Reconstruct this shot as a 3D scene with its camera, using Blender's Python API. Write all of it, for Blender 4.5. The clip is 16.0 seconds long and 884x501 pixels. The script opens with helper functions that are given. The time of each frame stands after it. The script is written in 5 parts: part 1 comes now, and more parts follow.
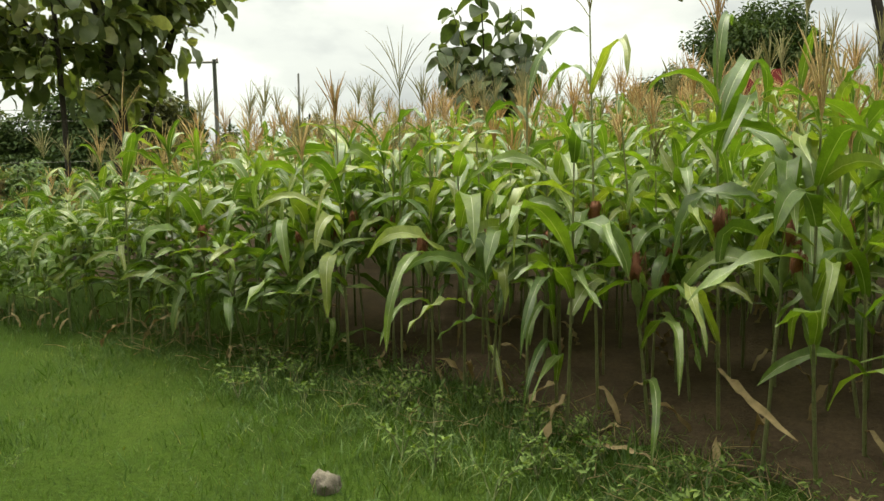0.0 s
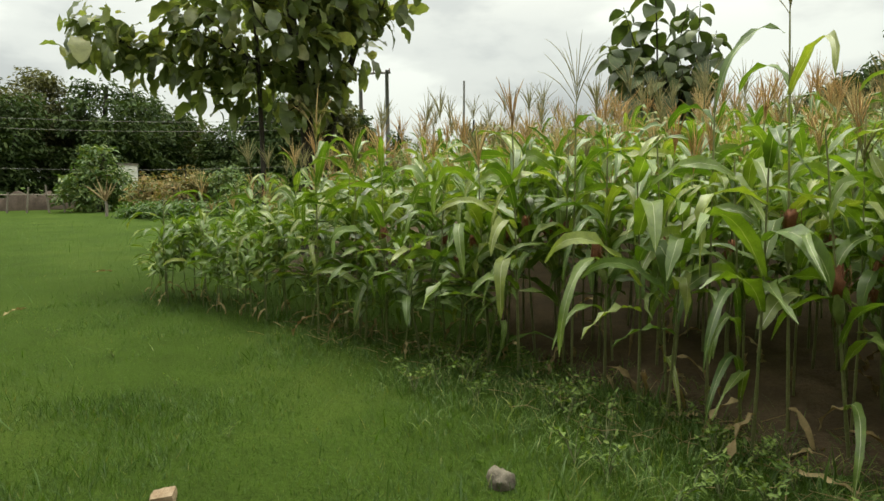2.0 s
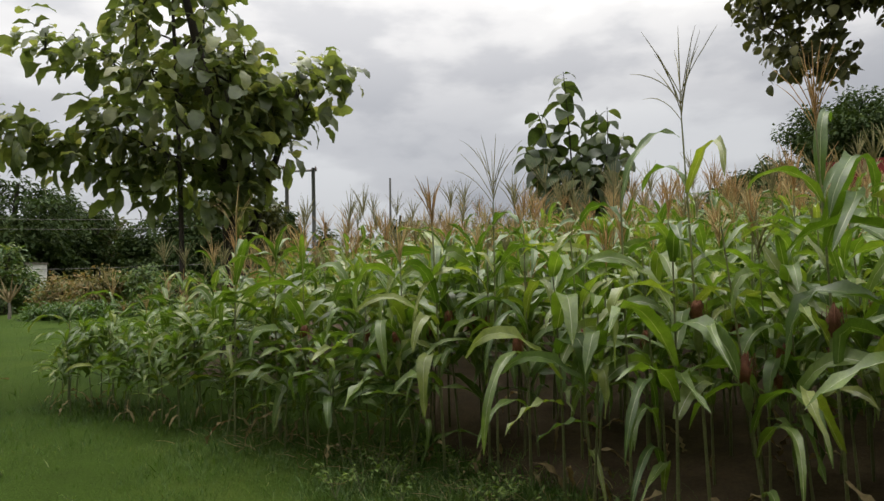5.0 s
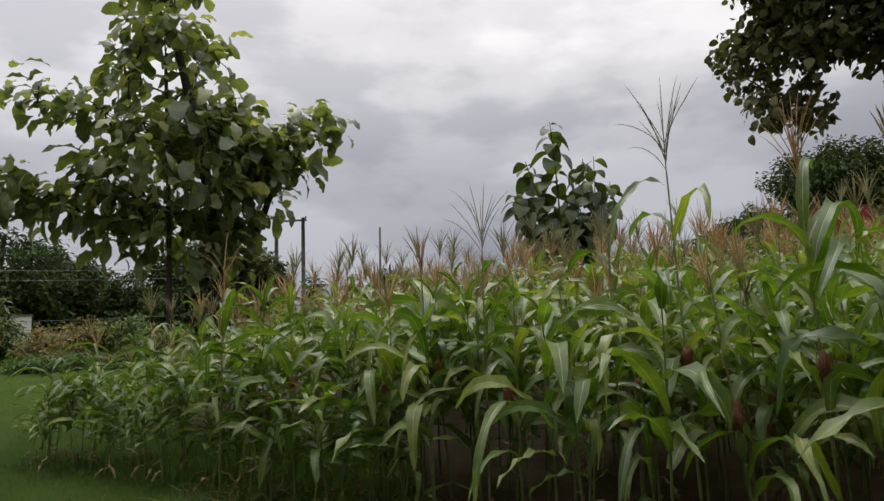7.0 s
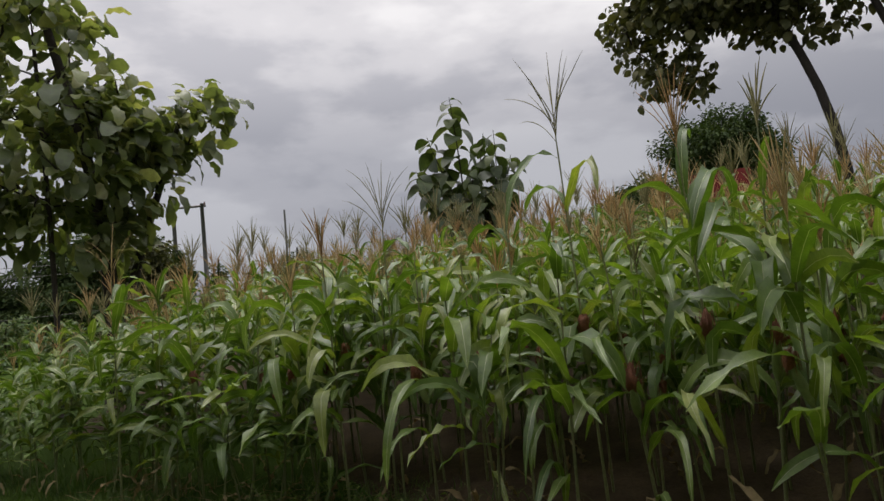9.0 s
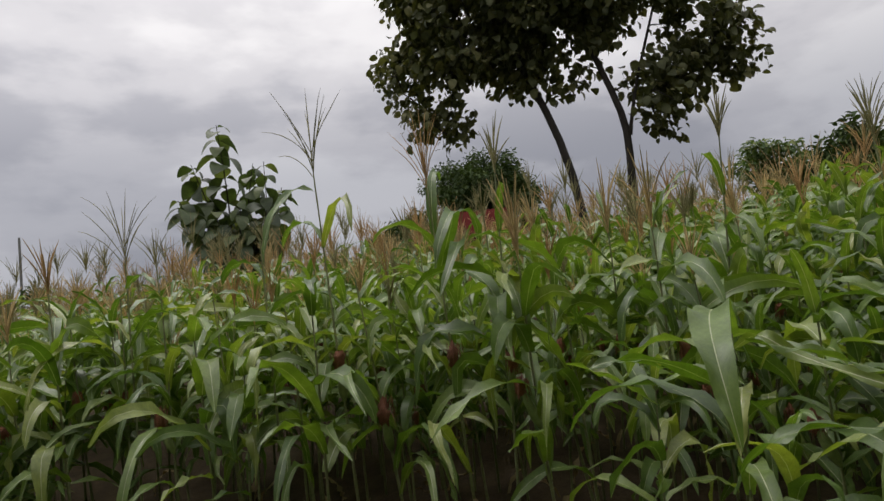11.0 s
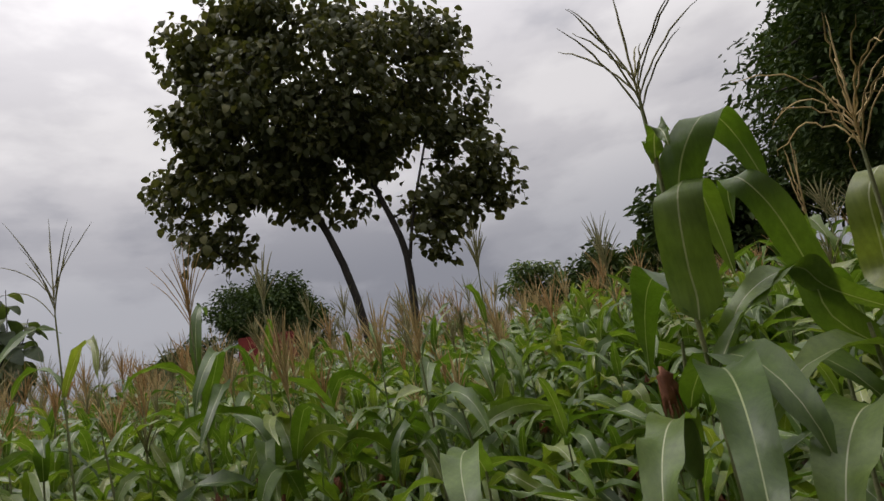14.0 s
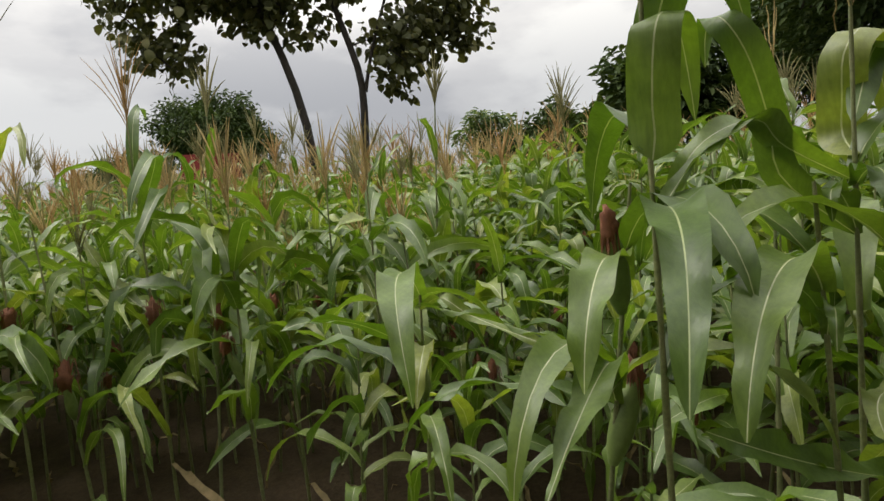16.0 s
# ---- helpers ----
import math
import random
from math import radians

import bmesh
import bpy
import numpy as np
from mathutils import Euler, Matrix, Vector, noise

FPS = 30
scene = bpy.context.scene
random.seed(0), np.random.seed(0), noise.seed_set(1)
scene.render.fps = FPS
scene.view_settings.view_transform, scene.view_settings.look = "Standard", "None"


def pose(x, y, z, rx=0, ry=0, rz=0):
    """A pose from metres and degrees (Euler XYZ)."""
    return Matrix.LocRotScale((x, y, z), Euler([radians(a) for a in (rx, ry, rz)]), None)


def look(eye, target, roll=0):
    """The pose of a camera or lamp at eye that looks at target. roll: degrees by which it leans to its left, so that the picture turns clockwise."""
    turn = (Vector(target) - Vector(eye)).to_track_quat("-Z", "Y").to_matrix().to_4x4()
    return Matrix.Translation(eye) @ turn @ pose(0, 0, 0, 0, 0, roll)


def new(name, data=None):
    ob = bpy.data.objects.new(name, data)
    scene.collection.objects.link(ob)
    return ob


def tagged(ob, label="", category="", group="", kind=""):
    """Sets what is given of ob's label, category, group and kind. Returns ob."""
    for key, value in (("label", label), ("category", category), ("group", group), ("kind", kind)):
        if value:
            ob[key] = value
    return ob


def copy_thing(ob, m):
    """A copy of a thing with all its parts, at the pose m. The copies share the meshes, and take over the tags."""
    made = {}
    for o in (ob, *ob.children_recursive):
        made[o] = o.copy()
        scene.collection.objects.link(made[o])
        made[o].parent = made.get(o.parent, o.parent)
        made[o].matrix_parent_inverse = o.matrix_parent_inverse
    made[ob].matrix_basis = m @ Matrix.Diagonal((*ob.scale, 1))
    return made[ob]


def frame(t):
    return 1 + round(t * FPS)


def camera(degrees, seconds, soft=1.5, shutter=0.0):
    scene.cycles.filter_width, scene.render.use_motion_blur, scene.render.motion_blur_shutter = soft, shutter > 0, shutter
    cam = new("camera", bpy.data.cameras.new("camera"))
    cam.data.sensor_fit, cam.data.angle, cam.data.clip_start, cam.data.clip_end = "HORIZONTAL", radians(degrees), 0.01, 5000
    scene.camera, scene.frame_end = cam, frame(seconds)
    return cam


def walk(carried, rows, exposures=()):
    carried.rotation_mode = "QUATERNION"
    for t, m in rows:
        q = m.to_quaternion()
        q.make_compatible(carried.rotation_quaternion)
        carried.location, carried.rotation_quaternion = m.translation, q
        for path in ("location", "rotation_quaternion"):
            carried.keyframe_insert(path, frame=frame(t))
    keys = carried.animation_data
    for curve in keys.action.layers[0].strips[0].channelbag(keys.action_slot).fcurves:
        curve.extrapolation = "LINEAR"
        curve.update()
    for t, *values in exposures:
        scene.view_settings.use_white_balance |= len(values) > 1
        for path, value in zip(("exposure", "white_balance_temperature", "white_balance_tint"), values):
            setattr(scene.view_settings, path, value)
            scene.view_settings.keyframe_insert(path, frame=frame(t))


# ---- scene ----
cam = camera(67.0, 16.0, soft=1.5, shutter=0.0)
PATH = [
    (0, (-0.045, 0.017, 1.452), (-0.048, 2.005, 1.234), -0),
    (0.5, (-0.073, -0.009, 1.45), (-0.195, 1.977, 1.248), 0.2),
    (1, (-0.103, -0.033, 1.453), (-0.373, 1.939, 1.249), 0.3),
    (1.5, (-0.125, -0.049, 1.448), (-0.54, 1.895, 1.238), 0.1),
    (2, (-0.139, -0.069, 1.459), (-0.61, 1.864, 1.254), 0.1),
    (2.5, (-0.155, -0.088, 1.463), (-0.726, 1.82, 1.287), -0.2),
    (3, (-0.165, -0.089, 1.467), (-0.785, 1.802, 1.274), -0.3),
    (3.5, (-0.146, -0.089, 1.463), (-0.704, 1.824, 1.29), -0.4),
    (4, (-0.13, -0.073, 1.473), (-0.61, 1.864, 1.34), -0.5),
    (4.5, (-0.104, -0.057, 1.471), (-0.433, 1.915, 1.471), -0.2),
    (4.7, (-0.095, -0.053, 1.473), (-0.373, 1.928, 1.507), -0.5),
    (7, (-0.087, -0.048, 1.47), (-0.315, 1.927, 1.69), -1.2),
    (7.5, (-0.088, -0.035, 1.47), (-0.339, 1.946, 1.598), -2.4),
    (8, (-0.077, -0.035, 1.48), (-0.323, 1.945, 1.622), -3.9),
    (8.5, (-0.048, -0.023, 1.488), (-0.119, 1.97, 1.64), -4.5),
    (9, (-0.028, -0.017, 1.485), (0.01, 1.978, 1.623), -4.9),
    (9.5, (-0.005, -0.015, 1.481), (0.18, 1.972, 1.607), -5.2),
    (10, (0.032, -0.011, 1.48), (0.404, 1.95, 1.618), -5.6),
    (10.2, (0.047, -0.011, 1.479), (0.477, 1.937, 1.623), -5.7),
    (12.3, (0.12, -0.06, 1.531), (1.166, 1.624, 1.79), -6.7),
    (12.5, (0.129, -0.06, 1.533), (1.203, 1.602, 1.821), -6.8),
    (13, (0.147, -0.074, 1.545), (1.31, 1.506, 1.936), -8.2),
    (13.5, (0.159, -0.076, 1.556), (1.357, 1.458, 2.015), -9.9),
    (14, (0.169, -0.072, 1.553), (1.418, 1.428, 1.985), -10.7),
    (14.5, (0.189, -0.054, 1.54), (1.572, 1.359, 1.847), -8.3),
    (15, (0.194, -0.048, 1.526), (1.574, 1.397, 1.622), -6.6),
    (15.5, (0.189, -0.038, 1.517), (1.519, 1.455, 1.532), -5.9),
    (16, (0.194, -0.033, 1.507), (1.541, 1.444, 1.462), -4.4),
]
EXPOSURES = [(0, 0.58, 7400, -2), (1.5, 0.44, 7300, -2), (2.5, 0.28, 7100, 0), (3.5, 0.13, 6800, 4), (4.5, -0.07, 6700, 8), (7, -0.50, 6500, 13), (8.5, -0.60, 6500, 14), (10, -0.58, 6500, 14), (12.5, -0.55, 6500, 14), (13.5, -0.78, 6500, 15), (14.5, -0.80, 6500, 15), (15, -0.36, 6650, 13), (16, 0.0, 6850, 9)]
walk(cam, [(t, look(eye, target, roll)) for t, eye, target, roll in PATH], EXPOSURES)


# ---- world and sun: a bright overcast sky with soft cloud banks ----
def build_world():
    world = bpy.data.worlds.new("overcast_sky")
    scene.world = world
    world.use_nodes = True
    nt = world.node_tree
    nt.nodes.clear()
    out = nt.nodes.new("ShaderNodeOutputWorld")
    bg = nt.nodes.new("ShaderNodeBackground")
    sky = nt.nodes.new("ShaderNodeTexSky")
    sky.sky_type, sky.sun_disc = "NISHITA", False
    sky.sun_elevation, sky.sun_rotation = radians(61), radians(-27)
    gain = nt.nodes.new("ShaderNodeVectorMath")
    gain.operation = "SCALE"
    gain.inputs["Scale"].default_value = 0.10
    nt.links.new(sky.outputs[0], gain.inputs[0])
    co = nt.nodes.new("ShaderNodeTexCoord")
    mp = nt.nodes.new("ShaderNodeMapping")
    mp.inputs["Scale"].default_value = (1.0, 1.0, 2.4)
    mp.inputs["Location"].default_value = (0.35, 0.1, 0.2)
    nt.links.new(co.outputs["Generated"], mp.inputs["Vector"])
    big = nt.nodes.new("ShaderNodeTexNoise")
    big.inputs["Scale"].default_value, big.inputs["Detail"].default_value, big.inputs["Roughness"].default_value = 2.9, 6.0, 0.52
    nt.links.new(mp.outputs[0], big.inputs["Vector"])
    ramp = nt.nodes.new("ShaderNodeValToRGB")
    ramp.color_ramp.interpolation = "EASE"
    e = ramp.color_ramp.elements
    e[0].position, e[0].color = 0.38, (0.70, 0.705, 0.74, 1)
    e[1].position, e[1].color = 0.62, (1.14, 1.135, 1.13, 1)
    mid = e.new(0.5)
    mid.color = (0.93, 0.925, 0.94, 1)
    nt.links.new(big.outputs["Fac"], ramp.inputs["Fac"])
    # an overcast sky is about three times brighter overhead than at the horizon
    sep = nt.nodes.new("ShaderNodeSeparateXYZ")
    nt.links.new(co.outputs["Generated"], sep.inputs[0])
    up = nt.nodes.new("ShaderNodeMapRange")
    up.inputs["From Min"].default_value, up.inputs["From Max"].default_value = 0.42, 1.0
    up.inputs["To Min"].default_value, up.inputs["To Max"].default_value = 1.0, 2.7
    nt.links.new(sep.outputs["Z"], up.inputs["Value"])
    # heavier grey-blue cloud low over the horizon
    low = nt.nodes.new("ShaderNodeValToRGB")
    low.color_ramp.interpolation = "EASE"
    low.color_ramp.elements[0].position, low.color_ramp.elements[0].color = 0.03, (0.43, 0.447, 0.482, 1)
    low.color_ramp.elements[1].position, low.color_ramp.elements[1].color = 0.40, (1.01, 1.01, 1.0, 1)
    low.color_ramp.elements.new(0.18).color = (0.54, 0.557, 0.588, 1)
    nt.links.new(sep.outputs["Z"], low.inputs["Fac"])
    banked = nt.nodes.new("ShaderNodeVectorMath")
    banked.operation = "MULTIPLY"
    nt.links.new(ramp.outputs[0], banked.inputs[0])
    nt.links.new(low.outputs[0], banked.inputs[1])
    lit = nt.nodes.new("ShaderNodeVectorMath")
    lit.operation = "SCALE"
    nt.links.new(banked.outputs[0], lit.inputs[0])
    side = nt.nodes.new("ShaderNodeMapRange")
    side.inputs["From Min"].default_value, side.inputs["From Max"].default_value = -0.7, 0.9
    side.inputs["To Min"].default_value, side.inputs["To Max"].default_value = 1.32, 1.13
    nt.links.new(sep.outputs["X"], side.inputs["Value"])
    both = nt.nodes.new("ShaderNodeMath")
    both.operation = "MULTIPLY"
    nt.links.new(up.outputs[0], both.inputs[0])
    nt.links.new(side.outputs[0], both.inputs[1])
    nt.links.new(both.outputs[0], lit.inputs["Scale"])
    mix = nt.nodes.new("ShaderNodeMix")
    mix.data_type = "RGBA"
    mix.inputs[0].default_value = 0.94
    nt.links.new(gain.outputs[0], mix.inputs[6])
    nt.links.new(lit.outputs[0], mix.inputs[7])
    nt.links.new(mix.outputs[2], bg.inputs["Color"])
    bg.inputs["Strength"].default_value = 1.0
    nt.links.new(bg.outputs[0], out.inputs["Surface"])


build_world()
sun = new("sun", bpy.data.lights.new("sun", "SUN"))
sun.data.energy, sun.data.angle, sun.data.color = 2.0, radians(30), (1.0, 0.97, 0.92)
sun.matrix_world = look((-2.5, 5.0, 10.0), (0, 0, 0))


# ---- materials ----
def material(name):
    m = bpy.data.materials.new(name)
    m.use_nodes = True
    nt = m.node_tree
    nt.nodes.clear()
    out = nt.nodes.new("ShaderNodeOutputMaterial")
    bs = nt.nodes.new("ShaderNodeBsdfPrincipled")
    nt.links.new(bs.outputs[0], out.inputs["Surface"])
    return m, nt, bs, out


def noise_node(nt, scale, detail=4.0, rough=0.6, stretch=None, space="Object"):
    co = nt.nodes.new("ShaderNodeTexCoord")
    n = nt.nodes.new("ShaderNodeTexNoise")
    n.inputs["Scale"].default_value, n.inputs["Detail"].default_value, n.inputs["Roughness"].default_value = scale, detail, rough
    if stretch:
        mp = nt.nodes.new("ShaderNodeMapping")
        mp.inputs["Scale"].default_value = stretch
        nt.links.new(co.outputs[space], mp.inputs["Vector"])
        nt.links.new(mp.outputs[0], n.inputs["Vector"])
    else:
        nt.links.new(co.outputs[space], n.inputs["Vector"])
    return n


def ramp_node(nt, source, stops):
    r = nt.nodes.new("ShaderNodeValToRGB")
    el = r.color_ramp.elements
    el[0].position, el[0].color = stops[0][0], (*stops[0][1], 1)
    el[1].position, el[1].color = stops[-1][0], (*stops[-1][1], 1)
    for p, c in stops[1:-1]:
        el.new(p).color = (*c, 1)
    nt.links.new(source, r.inputs["Fac"])
    return r


def mix_node(nt, a, b, fac, mode="MIX"):
    m = nt.nodes.new("ShaderNodeMix")
    m.data_type, m.blend_type = "RGBA", mode
    for sock, v in ((m.inputs[0], fac), (m.inputs[6], a), (m.inputs[7], b)):
        if isinstance(v, bpy.types.NodeSocket):
            nt.links.new(v, sock)
        elif isinstance(v, tuple):
            sock.default_value = (*v, 1)
        else:
            sock.default_value = v
    return m.outputs[2]


def piece_random(nt):
    """One random number a piece, for pieces of their own and for pieces joined in one mesh."""
    a = nt.nodes.new("ShaderNodeObjectInfo").outputs["Random"]
    b = nt.nodes.new("ShaderNodeNewGeometry").outputs["Random Per Island"]
    s = nt.nodes.new("ShaderNodeMath")
    nt.links.new(a, s.inputs[0])
    nt.links.new(b, s.inputs[1])
    f = nt.nodes.new("ShaderNodeMath")
    f.operation = "FRACT"
    nt.links.new(s.outputs[0], f.inputs[0])
    return f.outputs[0]


def bump_node(nt, bs, height, strength, distance=0.01):
    b = nt.nodes.new("ShaderNodeBump")
    b.inputs["Strength"].default_value, b.inputs["Distance"].default_value = strength, distance
    nt.links.new(height, b.inputs["Height"])
    nt.links.new(b.outputs[0], bs.inputs["Normal"])


def leaf_material(name, stops, rough, through_colour, share, grain, spots=None, spec=0.5, veins=False):
    """Foliage: a colour for each leaf, mottling, gloss, and light that comes through."""
    m, nt, bs, out = material(name)
    base = ramp_node(nt, piece_random(nt), stops).outputs[0]
    n = noise_node(nt, grain, 5.0, 0.65)
    mott = ramp_node(nt, n.outputs["Fac"], [(0.3, (0.66, 0.68, 0.6)), (0.7, (1.25, 1.22, 1.15))]).outputs[0]
    col = mix_node(nt, base, mott, 1.0, "MULTIPLY")
    if spots:
        n2 = noise_node(nt, grain * 3.5, 3.0, 0.5)
        mask = ramp_node(nt, n2.outputs["Fac"], [(0.64, (0, 0, 0)), (0.74, (1, 1, 1))]).outputs[0]
        col = mix_node(nt, col, spots, mask)
    height = n.outputs["Fac"]
    if veins:
        fine = noise_node(nt, 1.0, 3.0, 0.6, (110.0, 110.0, 3.0))
        height = fine.outputs["Fac"]
        line = ramp_node(nt, height, [(0.35, (0.88, 0.89, 0.87)), (0.65, (1.10, 1.09, 1.10))]).outputs[0]
        col = mix_node(nt, col, line, 1.0, "MULTIPLY")
        blotch = noise_node(nt, 2.2, 3.0, 0.6)
        tone = ramp_node(nt, blotch.outputs["Fac"], [(0.35, (0.86, 0.90, 0.80)), (0.65, (1.14, 1.08, 1.16))]).outputs[0]
        col = mix_node(nt, col, tone, 1.0, "MULTIPLY")
    nt.links.new(col, bs.inputs["Base Color"])
    bs.inputs["Roughness"].default_value = rough
    bs.inputs["Specular IOR Level"].default_value = spec
    bump_node(nt, bs, height, 0.25, 0.004)
    tr = nt.nodes.new("ShaderNodeBsdfTranslucent")
    nt.links.new(mix_node(nt, col, through_colour, 1.0, "MULTIPLY"), tr.inputs["Color"])
    mx = nt.nodes.new("ShaderNodeMixShader")
    mx.inputs[0].default_value = share
    nt.links.new(bs.outputs[0], mx.inputs[1])
    nt.links.new(tr.outputs[0], mx.inputs[2])
    nt.links.new(mx.outputs[0], out.inputs["Surface"])
    return m


def surface_material(name, stops, scale, rough=0.85, bump=0.5, fine=None, metal=0.0, dist=0.01, spec=0.4):
    m, nt, bs, out = material(name)
    n = noise_node(nt, scale, 6.0, 0.65)
    col = ramp_node(nt, n.outputs["Fac"], stops).outputs[0]
    f = noise_node(nt, fine or scale * 9, 4.0, 0.7)
    gr = ramp_node(nt, f.outputs["Fac"], [(0.3, (0.7, 0.7, 0.7)), (0.7, (1.25, 1.25, 1.25))]).outputs[0]
    tint = ramp_node(nt, piece_random(nt), [(0.0, (0.82, 0.82, 0.82)), (1.0, (1.15, 1.13, 1.1))]).outputs[0]
    col = mix_node(nt, mix_node(nt, col, gr, 1.0, "MULTIPLY"), tint, 1.0, "MULTIPLY")
    nt.links.new(col, bs.inputs["Base Color"])
    bs.inputs["Roughness"].default_value, bs.inputs["Metallic"].default_value = rough, metal
    bs.inputs["Specular IOR Level"].default_value = spec
    bump_node(nt, bs, f.outputs["Fac"], bump, dist)
    return m


M_LEAF = leaf_material("maize_leaf", [(0.0, (0.062, 0.112, 0.024)), (0.4, (0.106, 0.172, 0.040)), (0.75, (0.150, 0.220, 0.056)), (1.0, (0.24, 0.275, 0.088))], 0.42, (1.5, 1.7, 0.34), 0.30, 9.0, spec=0.5, veins=True)
M_RIB = leaf_material("maize_midrib", [(0.0, (0.30, 0.36, 0.17)), (1.0, (0.54, 0.57, 0.37))], 0.45, (1.2, 1.2, 0.6), 0.2, 20.0)
M_DRY = leaf_material("maize_dry_leaf", [(0.0, (0.20, 0.15, 0.08)), (1.0, (0.38, 0.31, 0.19))], 0.8, (1.1, 0.9, 0.6), 0.2, 14.0, (0.13, 0.08, 0.04), 0.2)
M_STALK = surface_material("maize_stalk", [(0.3, (0.105, 0.130, 0.048)), (0.55, (0.175, 0.19, 0.085)), (0.8, (0.22, 0.19, 0.11))], 14, 0.5, 0.2)
M_TASSEL = surface_material("tassel_straw", [(0.3, (0.33, 0.235, 0.095)), (0.7, (0.55, 0.415, 0.19))], 40, 0.8, 0.3)
M_TASSEL_RED = surface_material("tassel_rust", [(0.3, (0.30, 0.175, 0.065)), (0.7, (0.50, 0.325, 0.135))], 40, 0.8, 0.3)
M_TASSEL_GREEN = surface_material("tassel_green", [(0.3, (0.17, 0.165, 0.070)), (0.7, (0.30, 0.27, 0.125))], 40, 0.8, 0.3)
M_SILK = surface_material("ear_silk", [(0.3, (0.13, 0.046, 0.021)), (0.7, (0.25, 0.095, 0.045))], 60, 0.7, 0.4)
M_HUSK = leaf_material("ear_husk", [(0.0, (0.14, 0.21, 0.06)), (1.0, (0.24, 0.30, 0.11))], 0.5, (1.2, 1.2, 0.6), 0.15, 25.0)
M_TEAK = leaf_material("teak_leaf", [(0.0, (0.080, 0.106, 0.046)), (0.5, (0.145, 0.182, 0.078)), (0.8, (0.22, 0.25, 0.115)), (1.0, (0.33, 0.33, 0.18))], 0.40, (1.5, 1.55, 0.6), 0.42, 6.0, spec=0.6)
M_TEAK_DARK = leaf_material("tree_leaf_dark", [(0.0, (0.052, 0.058, 0.025)), (0.6, (0.082, 0.090, 0.038)), (1.0, (0.145, 0.140, 0.062))], 0.6, (1.5, 1.5, 0.6), 0.24, 6.0, spec=0.3)
M_TEAK_YOUNG = leaf_material("young_teak_leaf", [(0.0, (0.034, 0.052, 0.022)), (0.6, (0.058, 0.084, 0.034)), (1.0, (0.11, 0.135, 0.055))], 0.5, (1.5, 1.6, 0.6), 0.28, 6.0, spec=0.4)
M_MANGO = leaf_material("broadleaf_dark", [(0.0, (0.034, 0.056, 0.022)), (0.6, (0.054, 0.084, 0.032)), (1.0, (0.094, 0.125, 0.048))], 0.75, (1.4, 1.5, 0.5), 0.14, 3.0, spec=0.15)
M_SHRUB = leaf_material("shrub_leaf", [(0.0, (0.05, 0.10, 0.025)), (0.6, (0.09, 0.15, 0.04)), (1.0, (0.17, 0.20, 0.06))], 0.55, (1.4, 1.4, 0.6), 0.25, 4.0)
M_STRAGGLE = leaf_material("withered_shrub_leaf", [(0.0, (0.10, 0.13, 0.04)), (0.45, (0.17, 0.155, 0.06)), (0.75, (0.25, 0.17, 0.08)), (1.0, (0.36, 0.30, 0.15))], 0.7, (1.3, 1.2, 0.6), 0.25, 4.0)
M_GRASS = leaf_material("grass_blade", [(0.0, (0.034, 0.080, 0.009)), (0.6, (0.055, 0.116, 0.014)), (0.95, (0.082, 0.142, 0.024)), (1.0, (0.22, 0.21, 0.08))], 0.55, (1.4, 1.4, 0.5), 0.3, 5.0)
M_VERGE = leaf_material("verge_grass_blade", [(0.0, (0.045, 0.098, 0.014)), (0.6, (0.082, 0.150, 0.026)), (0.9, (0.14, 0.20, 0.05)), (1.0, (0.30, 0.29, 0.14))], 0.55, (1.4, 1.4, 0.5), 0.3, 5.0)
M_WEED = leaf_material("weed_leaf", [(0.0, (0.08, 0.145, 0.028)), (1.0, (0.18, 0.25, 0.065))], 0.75, (1.4, 1.4, 0.5), 0.3, 12.0)
M_TURF = surface_material("turf", [(0.25, (0.028, 0.048, 0.008)), (0.5, (0.044, 0.076, 0.012)), (0.75, (0.066, 0.096, 0.018))], 0.6, 1.0, 0.8, 35, dist=0.03, spec=0.05)
M_SOIL = surface_material("soil", [(0.3, (0.055, 0.040, 0.025)), (0.7, (0.12, 0.086, 0.055))], 3.0, 1.0, 0.9, 40, dist=0.02, spec=0.1)
M_PATH = surface_material("bare_path", [(0.3, (0.085, 0.066, 0.046)), (0.7, (0.20, 0.165, 0.12))], 6.0, 0.95, 0.9, 45, dist=0.02, spec=0.2)
M_BARK = surface_material("bark", [(0.3, (0.020, 0.017, 0.014)), (0.7, (0.048, 0.040, 0.033))], 5.0, 0.9, 0.8, 40)
M_TWIG = surface_material("green_twig", [(0.3, (0.09, 0.11, 0.05)), (0.7, (0.16, 0.17, 0.08))], 8.0, 0.8, 0.4)
M_STONE = surface_material("stone", [(0.3, (0.10, 0.088, 0.070)), (0.7, (0.22, 0.195, 0.16))], 12.0, 0.9, 0.8)
M_CONCRETE = surface_material("pole_concrete", [(0.3, (0.10, 0.10, 0.10)), (0.7, (0.18, 0.175, 0.17))], 4.0, 0.85, 0.4)
M_STEEL = surface_material("weathered_steel", [(0.3, (0.12, 0.115, 0.11)), (0.7, (0.22, 0.21, 0.20))], 9.0, 0.6, 0.3, metal=0.6)
M_WHITEWASH = surface_material("whitewash", [(0.3, (0.48, 0.48, 0.46)), (0.7, (0.70, 0.70, 0.67))], 1.5, 0.9, 0.3)
M_BRICK = surface_material("clay_brick", [(0.3, (0.27, 0.17, 0.10)), (0.7, (0.46, 0.36, 0.25))], 22.0, 0.9, 0.6)
